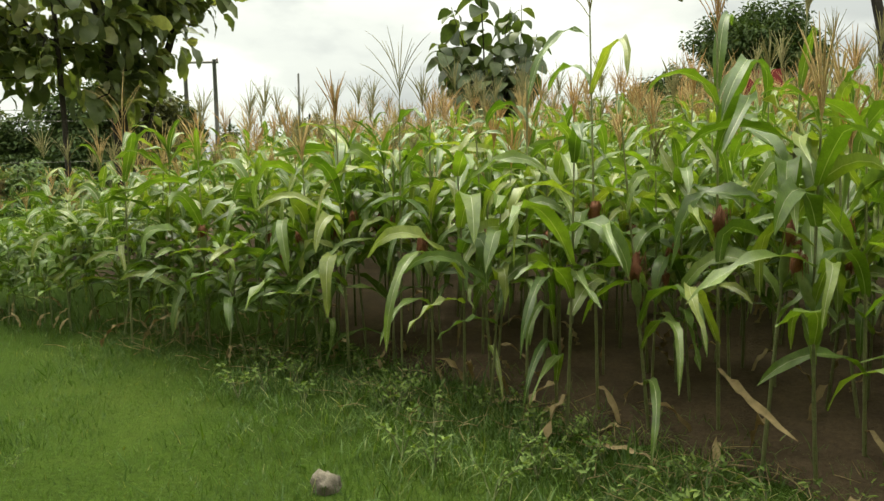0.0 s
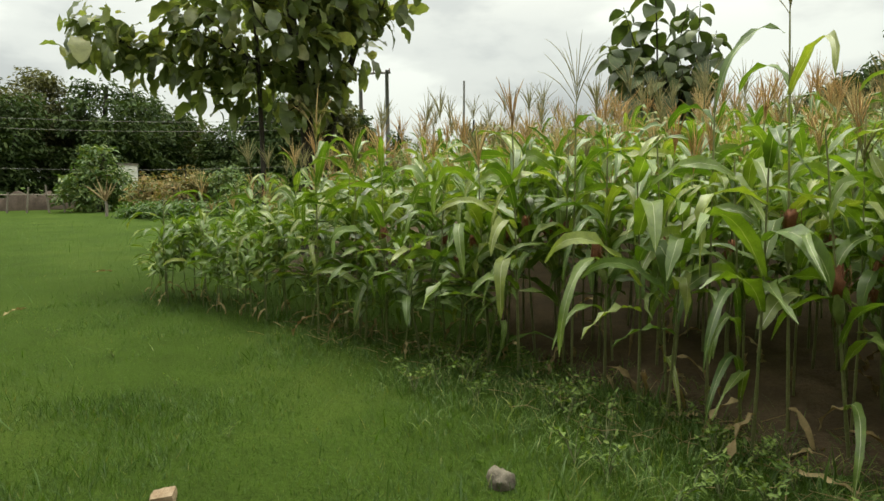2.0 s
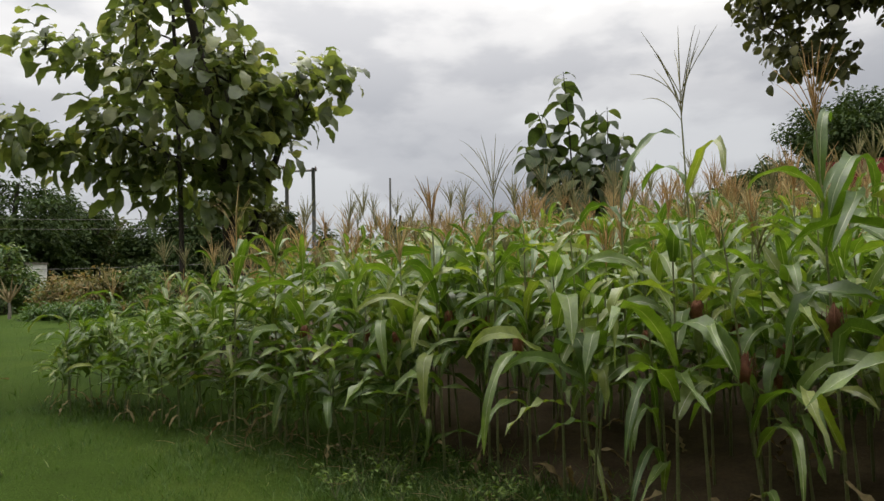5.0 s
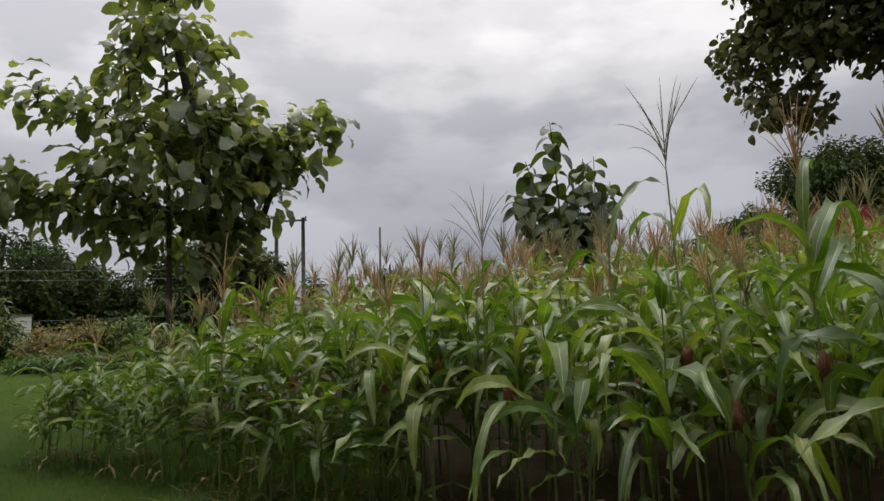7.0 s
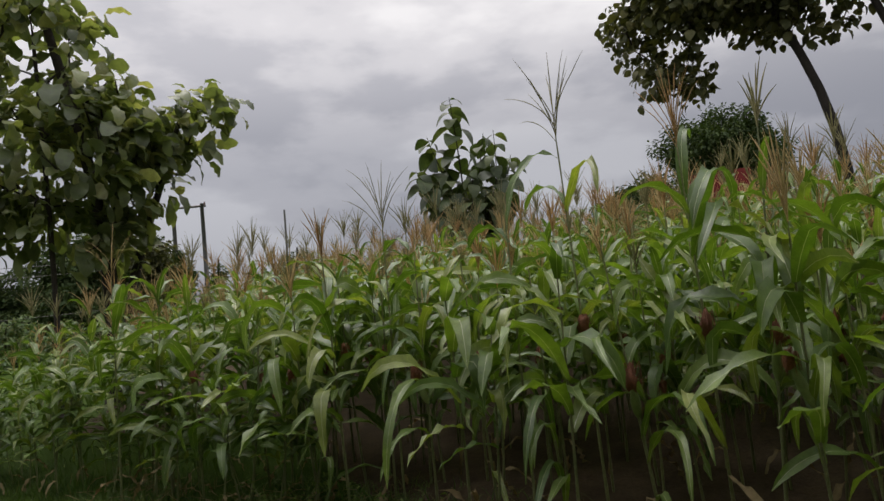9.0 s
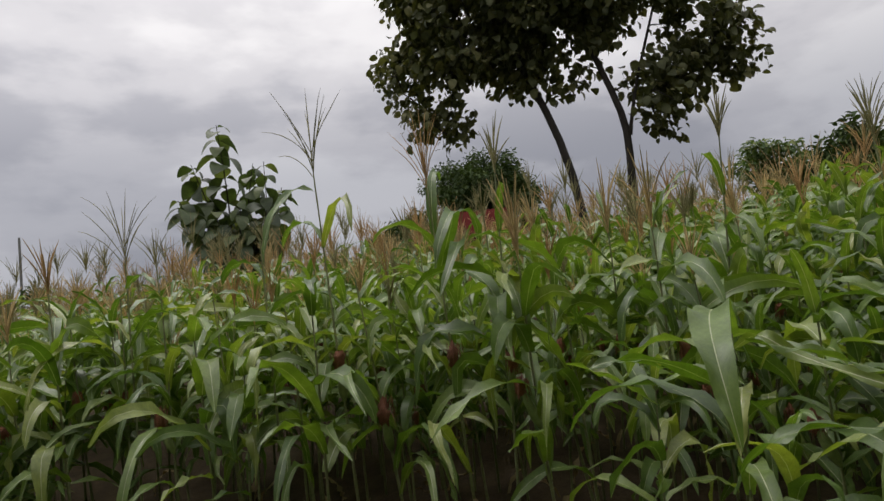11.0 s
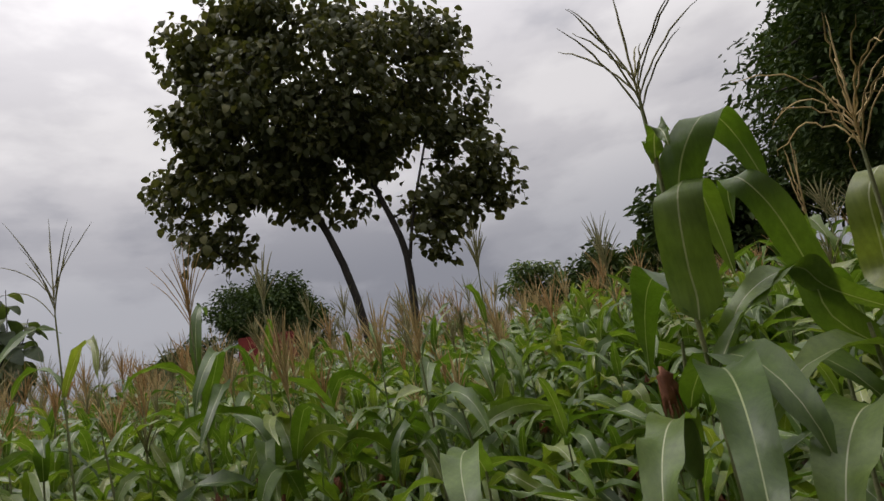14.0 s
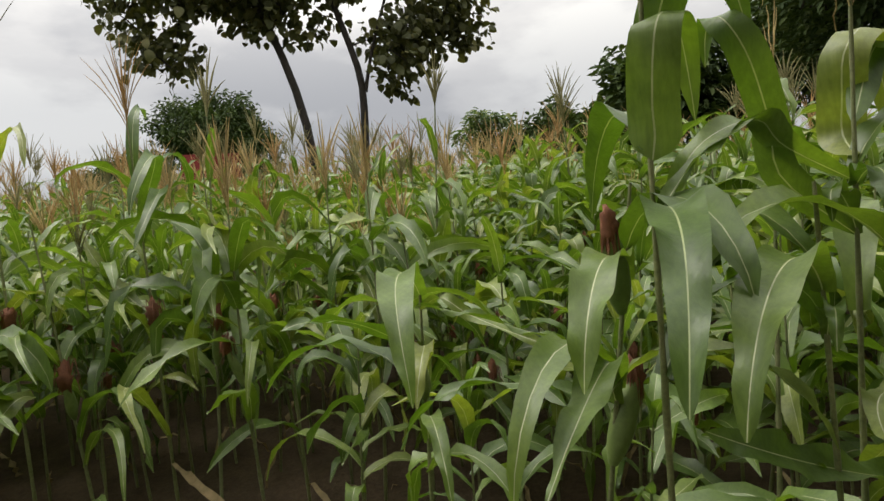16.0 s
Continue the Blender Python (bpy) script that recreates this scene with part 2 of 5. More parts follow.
M_PLASTER = surface_material("aged_plaster", [(0.3, (0.20, 0.18, 0.15)), (0.7, (0.34, 0.31, 0.27))], 1.4, 0.95, 0.4)
M_BRICKWALL = surface_material("mud_wall", [(0.3, (0.060, 0.045, 0.034)), (0.7, (0.12, 0.09, 0.07))], 1.2, 0.95, 0.5)
M_ROOF = surface_material("red_roof", [(0.3, (0.048, 0.009, 0.008)), (0.7, (0.085, 0.017, 0.014))], 2.0, 1.0, 0.5, spec=0.03)
M_POST = surface_material("fence_post_wood", [(0.3, (0.13, 0.115, 0.095)), (0.7, (0.25, 0.225, 0.19))], 10.0, 0.9, 0.4)
M_INSULATOR = surface_material("glazed_insulator", [(0.3, (0.10, 0.05, 0.035)), (0.7, (0.16, 0.08, 0.05))], 10.0, 0.25, 0.1)


# ---- mesh tools: everything is verts, quads and a material slot for each quad ----
def joined(parts):
    vs, fs, ms, n = [], [], [], 0
    for v, f, m in parts:
        vs.append(v)
        fs.append(f + n)
        ms.append(m)
        n += len(v)
    return np.concatenate(vs), np.concatenate(fs), np.concatenate(ms)


def moved(geo, matrix):
    a = np.array(matrix)
    return geo[0] @ a[:3, :3].T + a[:3, 3], geo[1], geo[2]


def quad_mesh(name, geo, mats, smooth=True):
    v, f, m = geo
    used = sorted(set(m.tolist()))
    slot = np.zeros(max(used) + 1, int)
    me = bpy.data.meshes.new(name)
    for n, k in enumerate(used):
        slot[k] = n
        me.materials.append(mats[k])
    me.vertices.add(len(v))
    me.vertices.foreach_set("co", np.asarray(v, np.float32).ravel())
    me.loops.add(4 * len(f))
    me.loops.foreach_set("vertex_index", np.asarray(f, np.int32).ravel())
    me.polygons.add(len(f))
    me.polygons.foreach_set("loop_start", np.arange(0, 4 * len(f), 4, dtype=np.int32))
    me.polygons.foreach_set("material_index", slot[m].astype(np.int32))
    me.polygons.foreach_set("use_smooth", np.full(len(f), smooth))
    me.update(calc_edges=True)
    return me


def part_of(name, geo, mats, parent, label="", smooth=True):
    ob = new(name, quad_mesh(name, geo, mats, smooth))
    ob.parent = parent
    return tagged(ob, label) if label else ob


def tube(points, radii, sides=6, slot=0, cap=True):
    """A round bar along points, of changing thickness."""
    p, r = np.asarray(points, float), np.asarray(radii, float)
    d = np.gradient(p, axis=0)
    d /= np.linalg.norm(d, axis=1, keepdims=True) + 1e-9
    ref = np.array([0.0, 0.0, 1.0]) if abs(d[:, 2]).mean() < 0.8 else np.array([1.0, 0.0, 0.0])
    u = np.cross(d, ref)
    u /= np.linalg.norm(u, axis=1, keepdims=True) + 1e-9
    w = np.cross(d, u)
    a = np.arange(sides) * 2 * np.pi / sides
    v = p[:, None] + r[:, None, None] * (np.cos(a)[None, :, None] * u[:, None] + np.sin(a)[None, :, None] * w[:, None])
    n = len(p)
    v = v.reshape(-1, 3)
    f = [(i * sides + k, i * sides + (k + 1) % sides, (i + 1) * sides + (k + 1) % sides, (i + 1) * sides + k) for i in range(n - 1) for k in range(sides)]
    if cap and sides == 4:
        f += [(0, 1, 2, 3), ((n - 1) * sides + 3, (n - 1) * sides + 2, (n - 1) * sides + 1, (n - 1) * sides)]
    f = np.array(f)
    return v, f, np.full(len(f), slot)


def box(x0, y0, z0, x1, y1, z1, slot=0):
    v = np.array([(x, y, z) for z in (z0, z1) for y in (y0, y1) for x in (x0, x1)], float)
    f = np.array([(0, 2, 3, 1), (4, 5, 7, 6), (0, 1, 5, 4), (2, 6, 7, 3), (0, 4, 6, 2), (1, 3, 7, 5)])
    return v, f, np.full(6, slot)


def rough_ball(radius, squash, seed, rings=9, sides=14, amount=0.25, slot=0):
    r = np.random.default_rng(seed)
    off = r.uniform(0, 50, 3)
    v = []
    for i in range(rings + 1):
        th = np.pi * (0.02 + 0.96 * i / rings)
        for k in range(sides):
            ph = 2 * np.pi * k / sides
            d = Vector((np.sin(th) * np.cos(ph), np.sin(th) * np.sin(ph), np.cos(th)))
            s = 1 + amount * noise.noise(d * 1.7 + Vector(off)) + 0.4 * amount * noise.noise(d * 5 + Vector(off))
            v.append((d.x * radius * s, d.y * radius * s, d.z * radius * s * squash))
    f = [(i * sides + k, (i + 1) * sides + k, (i + 1) * sides + (k + 1) % sides, i * sides + (k + 1) % sides) for i in range(rings) for k in range(sides)]
    return np.array(v), np.array(f), np.full(len(f), slot)


# ---- ground ----
def smooth_step(a, b, x):
    t = np.clip((np.asarray(x, float) - a) / (b - a), 0, 1)
    return t * t * (3 - 2 * t)


def ground_height(x, y):
    """Flat lawn; the field climbs steadily away to the right and behind."""
    u = 0.77 * np.asarray(x, float) + 0.64 * np.asarray(y, float) - 2.2
    u = np.clip(u, 0, None)
    return RISE * (1 - np.exp(-u * u / (u + 0.8) / 14.0))


RISE = 1.9
FIELD = np.array([(-5.9, 7.3), (-3.0, 6.2), (-1.84, 5.4), (-0.9, 4.95), (-0.1, 4.35), (0.5, 3.7), (1.0, 3.2), (1.45, 2.75), (1.75, 2.1), (1.72, 1.3), (1.75, 0.5), (2.1, -0.6), (3.0, -2.5),
                  (26, -8), (32, 16), (12, 32), (-6, 30), (-7.0, 22), (-5.6, 11), (-5.3, 8.6)])


def inside_field(x, y, poly=FIELD):
    x, y = np.asarray(x, float), np.asarray(y, float)
    r = np.zeros(x.shape, bool)
    for (x0, y0), (x1, y1) in zip(poly, np.roll(poly, -1, 0)):
        hit = ((y0 > y) != (y1 > y)) & (x < (x1 - x0) * (y - y0) / (y1 - y0 + 1e-12) + x0)
        r ^= hit
    return r


def edge_distance(x, y):
    """Distance from the field's front edge."""
    p = np.stack([x, y], -1)
    best = np.full(p.shape[:-1], 1e9)
    for a, b in zip(FIELD[:12], FIELD[1:13]):
        d = b - a
        t = np.clip(((p - a) @ d) / (d @ d), 0, 1)
        best = np.minimum(best, np.linalg.norm(p - a - t[..., None] * d, axis=-1))
    return best


def soil_inset(x):
    """How far grass grows in under the plants: further at the lawn's corner."""
    return 0.05 + 2.2 * smooth_step(-1.0, 0.8, -np.asarray(x, float)) * smooth_step(0.2, 2.2, -np.asarray(x, float))


def build_ground():
    s = np.linspace(0, 1, 60)
    line = np.unique(np.concatenate([-(12 * s + 2500 * s**6), 12 * s + 2500 * s**6]))
    gx, gy = np.meshgrid(line, line, indexing="ij")
    z = ground_height(gx, gy)
    bumps = np.array([[noise.noise(Vector((a * 0.9, b * 0.9, 0))) for b in line] for a in line])
    z = z + 0.03 * bumps * (np.hypot(gx, gy) < 60)
    n = len(line)
    v = np.stack([gx, gy, z], -1).reshape(-1, 3)
    i, k = np.meshgrid(np.arange(n - 1), np.arange(n - 1), indexing="ij")
    f = np.stack([i * n + k, (i + 1) * n + k, (i + 1) * n + k + 1, i * n + k + 1], -1).reshape(-1, 4)
    ob = new("ground", quad_mesh("ground", (v, f, np.zeros(len(f), int)), [M_TURF]))
    tagged(ob, "mown green turf lawn reaching to far trees", "ground", kind="structure")

    step = 0.16
    gx = np.arange(-12, 33, step)
    gy = np.arange(-9, 33, step)
    X, Y = np.meshgrid(gx, gy, indexing="ij")
    inside = inside_field(X, Y)
    edge = np.where(inside, 1, -1) * edge_distance(X, Y) - soil_inset(X)
    edge = edge + 0.22 * np.array([[noise.noise(Vector((a * 1.7, b * 1.7, 7))) for b in gy] for a in gx])
    Z = ground_height(X, Y) - 0.09 + 0.15 * smooth_step(-0.15, 0.25, edge) + np.array([[0.035 * noise.noise(Vector((a * 2.2, b * 2.2, 3))) + 0.02 * noise.noise(Vector((a * 6, b * 6, 9))) for b in gy] for a in gx])
    keep = inside_field(X, Y) | (edge > -0.5)
    keep = (keep & (edge > -0.5))[:-1, :-1]
    m = len(gy)
    i, k = np.nonzero(keep)
    f = np.stack([i * m + k, (i + 1) * m + k, (i + 1) * m + k + 1, i * m + k + 1], -1)
    used, f = np.unique(f, return_inverse=True)
    f = f.reshape(-1, 4)
    v = np.stack([X, Y, Z], -1).reshape(-1, 3)[used]
    ob = new("field_soil", quad_mesh("field_soil", (v, f, np.zeros(len(f), int)), [M_SOIL]))
    tagged(ob, "dark crumbly brown soil under the maize rows", "soil", kind="structure")


build_ground()


# ---- maize ----
MAIZE = [M_LEAF, M_RIB, M_STALK, M_TASSEL, M_SILK, M_HUSK, M_DRY, M_TASSEL_RED, M_TASSEL_GREEN]


def blade(base, az, length, width, rise, fall, bend=1.2, twist=0.0, wave=0.012, seed=0, slot=0, rib=1, steps=11, side=0.0, kink=0.0):
    """A maize leaf: it leaves the stalk at the angle rise and arches over to the angle fall (degrees); az from +x. kink: degrees by which it snaps down midway."""
    r = np.random.default_rng(seed)
    s = np.linspace(0, 1, steps + 1)
    at = r.uniform(0.4, 0.65)
    ang = np.radians(np.clip(rise + (fall - rise) * s**bend - kink * (s > at), -90, 89))
    heading = np.radians(az) + np.radians(side) * s**1.5
    step = length / steps
    d = np.stack([np.cos(ang) * np.cos(heading), np.cos(ang) * np.sin(heading), np.sin(ang)], -1)
    p = np.asarray(base, float) + np.concatenate([[np.zeros(3)], np.cumsum(0.5 * (d[1:] + d[:-1]) * step, 0)])
    across = np.stack([-np.sin(heading), np.cos(heading), 0 * heading], -1)
    up = np.cross(d, across)
    tw = np.radians(twist) * s**1.3
    c, sn = np.cos(tw)[:, None], np.sin(tw)[:, None]
    across, up = c * across + sn * up, c * up - sn * across
    w = 0.5 * width * np.clip(0.42 + 2.0 * s, 0, 1) * np.clip(1 - s**2.5, 0, 1) ** 0.62 * (1 + 0.08 * np.sin(s * 9 + r.uniform(0, 6)))
    w[-1] = 0.002
    ph = r.uniform(0, 6.3, 2)
    amp = wave * np.clip(6 * s * (1.05 - s), 0, 1)
    wl = amp * (np.sin(s * r.uniform(14, 26) + ph[0]) + 0.35 * np.sin(s * r.uniform(34, 46) + ph[1]))
    wr = amp * (np.sin(s * r.uniform(14, 26) + ph[1]) + 0.35 * np.sin(s * r.uniform(34, 46) + ph[0]))
    lift = 0.30 * w
    h = (0.024 * w * (1 - 0.8 * s) + 0.0007)[:, None]
    left = p - across * w[:, None] + up * (lift + wl)[:, None]
    right = p + across * w[:, None] + up * (lift + wr)[:, None]
    if steps <= 7:
        h = (0.05 * w + 0.001)[:, None]
        v = np.stack([left, p - across * h, p + across * h, right], 1).reshape(-1, 3)
        n, mid = 4, 1
    else:
        ql = p - across * (0.5 * w)[:, None] + up * (0.40 * lift + 0.3 * wl)[:, None]
        qr = p + across * (0.5 * w)[:, None] + up * (0.40 * lift + 0.3 * wr)[:, None]
        v = np.stack([left, ql, p - across * h, p + across * h, qr, right], 1).reshape(-1, 3)
        n, mid = 6, 2
    f, m = [], []
    for i in range(steps):
        for k in range(n - 1):
            f.append((i * n + k, i * n + k + 1, i * n + k + n + 1, i * n + k + n))
            m.append(rib if k == mid else slot)
    return v, np.array(f), np.array(m)


def ribbon(points, width, seed=0, steps=26, slot=0, rib=1, out=None):
    """A broad maize leaf along a few points, from its base to its tip; it bows over without turning its edge. out: the way its flat side faces."""
    r = np.random.default_rng(seed)
    c = np.asarray(points, float)
    c = np.concatenate([[2 * c[0] - c[1]], c, [2 * c[-1] - c[-2]]])
    t = np.linspace(0, len(c) - 3 - 1e-6, steps + 1)
    i, q = t.astype(int), (t % 1)[:, None]
    a, b, d, e = c[i], c[i + 1], c[i + 2], c[i + 3]
    p = 0.5 * (2 * b + (d - a) * q + (2 * a - 5 * b + 4 * d - e) * q**2 + (3 * b - a - 3 * d + e) * q**3)
    way = np.gradient(p, axis=0)
    way /= np.linalg.norm(way, axis=1, keepdims=True)
    flat = np.asarray(out, float) / np.linalg.norm(out)
    side = np.cross(flat, (0, 0, 1.0))
    side = side - way * (way @ side)[:, None]
    for _ in range(3):
        side[1:-1] = (side[:-2] + side[1:-1] + side[2:]) / 3
    side /= np.linalg.norm(side, axis=1, keepdims=True) + 1e-9
    up = np.cross(way, side)
    s = np.linspace(0, 1, steps + 1)
    w = 0.5 * width * np.clip(0.12 + (s / 0.13) ** 0.6, 0, 1) * np.clip(1 - s**3.2, 0, 1) ** 0.8
    w[-1] = 0.0015
    ph = r.uniform(0, 6.3, 2)
    ripple = 0.010 * np.clip(5 * s * (1.05 - s), 0, 1)
    wl, wr = ripple * np.sin(s * 17 + ph[0]), ripple * np.sin(s * 15 + ph[1])
    lift = 0.22 * w
    h = (0.026 * w * (1 - 0.8 * s) + 0.0007)[:, None]
    v = np.stack([p - side * w[:, None] + up * (lift + wl)[:, None], p - side * (0.5 * w)[:, None] + up * (0.4 * lift + 0.3 * wl)[:, None], p - side * h, p + side * h,
                  p + side * (0.5 * w)[:, None] + up * (0.4 * lift + 0.3 * wr)[:, None], p + side * w[:, None] + up * (lift + wr)[:, None]], 1).reshape(-1, 3)
    f = np.array([(6 * j + k, 6 * j + k + 1, 6 * j + k + 7, 6 * j + k + 6) for j in range(steps) for k in range(5)])
    return v, f, np.tile([slot, slot, rib, slot, slot], steps)


def tassel_geo(top, size, seed, slot=3, spread=30, lean=(0, 0), count=None, droop=0.0, seg=5, thin=0.0041, crook=0.0):
    """A central spike and a sheaf of thin, knobbly branches."""
    r = np.random.default_rng(seed)
    top = np.asarray(top, float)
    out = []
    n = count or int(r.integers(10, 17))
    for k in range(n + 1):
        ln = size * (1.0 if k == 0 else r.uniform(0.55, 0.85))
        tilt = np.radians(3 if k == 0 else r.uniform(0.35, 1.15) * spread)
        az = 2 * np.pi * (k * 0.382 + r.uniform(-0.1, 0.1))
        s = np.linspace(0, 1, seg + 1)
        t = tilt * (0.65 + 0.5 * s + (droop + r.uniform(-0.1, 0.35)) * s * s * 2.0)
        d = np.stack([np.sin(t) * np.cos(az) + lean[0], np.sin(t) * np.sin(az) + lean[1], np.cos(t)], -1)
        p = top + np.array([0, 0, 0.0 if k == 0 else size * 0.30 * (k / n)]) + np.concatenate([[np.zeros(3)], np.cumsum(d[1:] * ln / seg, 0)])
        p[1:] += r.normal(0, crook, (seg, 3)) * (0.3 if k == 0 else 1.0)
        rad = thin * np.interp(s, np.linspace(0, 1, 6), [0.7, 1.2, 0.9, 1.15, 0.85, 0.25]) * (1.25 if k == 0 else 1.0)
        out.append(tube(p, rad, 3, slot))
    return joined(out)


def ear_geo(base, az, size=0.2, tilt=24, seed=0, fluff=1.0):
    """A husked ear, and the silk at its tip."""
    r = np.random.default_rng(seed)
    a, t = np.radians(az), np.radians(tilt)
    d = np.array([np.sin(t) * np.cos(a), np.sin(t) * np.sin(a), np.cos(t)])
    s = np.linspace(0, 1, 8)
    p = np.asarray(base, float) + s[:, None] * d * size
    husk = tube(p, 0.027 * np.array([0.35, 0.75, 0.95, 1.0, 0.95, 0.8, 0.55, 0.25]), 8, 5)
    tip = p[-2]
    silk = [moved(rough_ball((0.021 if fluff > 0.9 else 0.034) * fluff, 2.1, seed + 5, 6, 9, 0.8, 4), Matrix.Translation(tip + d * 0.045 * fluff))]
    thick = 1.0 if fluff > 0.9 else 0.6
    for k in range(18 if fluff > 0.9 else 48):
        az2, out = r.uniform(0, 6.3), r.uniform(0.018, 0.044) * fluff
        q = np.linspace(0, 1, 4)
        fl = np.stack([np.cos(az2) * out * np.sqrt(q), np.sin(az2) * out * np.sqrt(q), 0.095 * fluff * np.sin(q * 2.6) * r.uniform(0.4, 1.2) - 0.06 * q * q], -1)
        silk.append(tube(tip + d * 0.01 + fl, thick * np.array([0.002, 0.0026, 0.0022, 0.001]), 3, 4))
    return husk, joined(silk)


def stalk_geo(height, seed, lean=(0, 0), thick=0.0105):
    r = np.random.default_rng(seed)
    n = 9
    s = np.linspace(0, 1, 2 * n)
    bow = r.uniform(-0.03, 0.03, 2)
    p = np.stack([lean[0] * height * s**1.3 + bow[0] * np.sin(3.1 * s), lean[1] * height * s**1.3 + bow[1] * np.sin(3.1 * s), height * s], -1)
    rad = thick * (1 - 0.62 * s) * np.where(np.arange(2 * n) % 2 == 0, 1.16, 0.93)
    return tube(p, rad, 6, 2), p


def plant_parts(seed, height=1.45, leaves=10, tassel=True, ear=None, lush=1.0, dry=1, tassel_slot=3, steps=11):
    """A list of (part name, mesh data, label) for one maize plant that stands at the origin."""
    r = np.random.default_rng(seed)
    st, line = stalk_geo(height + ((0.11, 0.27, 0.17, 0.37)[seed % 4] if tassel else 0.0), seed)
    out = [("stalk", st, "")]
    az0 = r.uniform(0, 360)

    def on_stalk(z):
        return [np.interp(z, line[:, 2], line[:, 0]), np.interp(z, line[:, 2], line[:, 1]), z]

    for k in range(leaves):
        q = (k + 0.5) / leaves
        z = height * (0.16 + 0.1 * k if k < dry else 0.36 + 0.63 * q)
        az = az0 + 180 * (k % 2) + r.normal(0, 45)
        big = np.sin(np.pi * (0.16 + 0.68 * q)) ** 0.8
        ln = lush * (0.34 + 0.46 * big) * r.uniform(0.65, 1.15)
        wd = lush * (0.054 + 0.058 * big) * r.uniform(0.65, 1.2)
        rise = r.uniform(25, 72)
        fall = r.uniform(-88, -25) if q < 0.8 else r.uniform(-75, 25)
        bend, twist, side, kink, wave = r.uniform(0.7, 1.9), r.normal(0, 65), r.normal(0, 34), (r.uniform(25, 70) if r.uniform() < 0.42 else 0.0), r.uniform(0.008, 0.022)
        if k < dry:
            out.append(("dry_leaf", blade(on_stalk(z), az, ln * 0.7, wd * 0.45, 25, -88, 0.7, r.uniform(-80, 80), 0.02, seed * 31 + k, 6, 6, steps=min(8, steps)), "withered brown lower leaf"))
        else:
            out.append(("leaf", blade(on_stalk(z), az, ln, wd, rise, fall, bend, twist, wave, seed * 31 + k, 0, 1, steps, side, kink), ""))
    if not tassel:
        # the whorl of young leaves at the top
        for k in range(3):
            out.append(("leaf", blade(on_stalk(height * 0.97), az0 + 120 * k + r.uniform(-30, 30), r.uniform(0.3, 0.5) * lush, 0.06 * lush, 80, r.uniform(-70, 30), 1.5, r.uniform(-30, 30), 0.008, seed * 57 + k, steps=min(9, steps)), ""))
    else:
        out.append(("leaf", blade(on_stalk(height * 1.06), az0 + 90, 0.34, 0.05, 72, r.uniform(-60, 20), 1.5, 20, 0.008, seed * 57, steps=min(8, steps)), ""))
        out.append(("tassel", tassel_geo(line[-1] - (0, 0, 0.02), r.uniform(0.27, 0.42), seed + 3, tassel_slot, seg=5 if steps > 7 else 2), ""))
    for k in range(int(r.integers(0, 2)) if ear is None else ear):
        az = az0 + 90 + 180 * k
        z = height * (0.55 + 0.08 * k)
        husk, silk = ear_geo(on_stalk(z), az, 0.19, 22, seed + k)
        out.append(("ear", husk, ""))
        out.append(("silk", silk, "dark red-brown silk tuft"))
    return out


def plant_thing(parts, label, matrix, group="maize plants in the field"):
    empty = tagged(new("maize_plant"), label, "maize plant", group)
    last = None
    for name, geo, note in parts:
        last_ear = last if name == "silk" else None
        ob = part_of(name, geo, MAIZE, last_ear or empty, note)
        last = ob if name == "ear" else last
    empty.matrix_basis = matrix
    return empty


TALL = "tall green maize plant with a straw-brown tassel in dark soil"
YOUNG = "green leafy maize plant without tassel in dark soil"
N_KIND = 8


def kinds(steps, lush, more):
    some = [plant_parts(100 + k, 1.34 + 0.05 * (k % 4), 11 + k % 3 + more, True, None, lush, k % 2, (3, 7, 3, 8)[k % 4], steps) for k in range(N_KIND)]
    return some + [plant_parts(200 + k, 1.38 + 0.06 * (k % 4), 11 + k % 3 + more, False, k % 2, lush * 1.03, (k + 1) % 2, 3, steps) for k in range(N_KIND)]


KINDS = kinds(8, 0.92, 0)
FLAT = [joined([g for n, g, _ in parts if n != "silk"]) for parts in kinds(7, 0.80, 2)]
# far plants: the upper half is all that shows
LIGHT = [joined([g for n, g, _ in parts if n in ("leaf", "tassel") and g[0][:, 2].max() > 1.02]) for parts in kinds(5, 0.78, 2)]


def crop_height(x, y):
    """How tall the crop stands: low at the lawn's corner, low beside the path, full further in."""
    d = edge_distance(x, y)
    left = 0.60 + 0.44 * smooth_step(-6.3, -2.2, x)
    right = 1.0 - 0.20 * smooth_step(0.6, 1.8, x) * (1 - smooth_step(0.8, 4.0, d))
    return np.minimum(left, right) * (1 + 0.05 * smooth_step(0.5, 3.0, d))


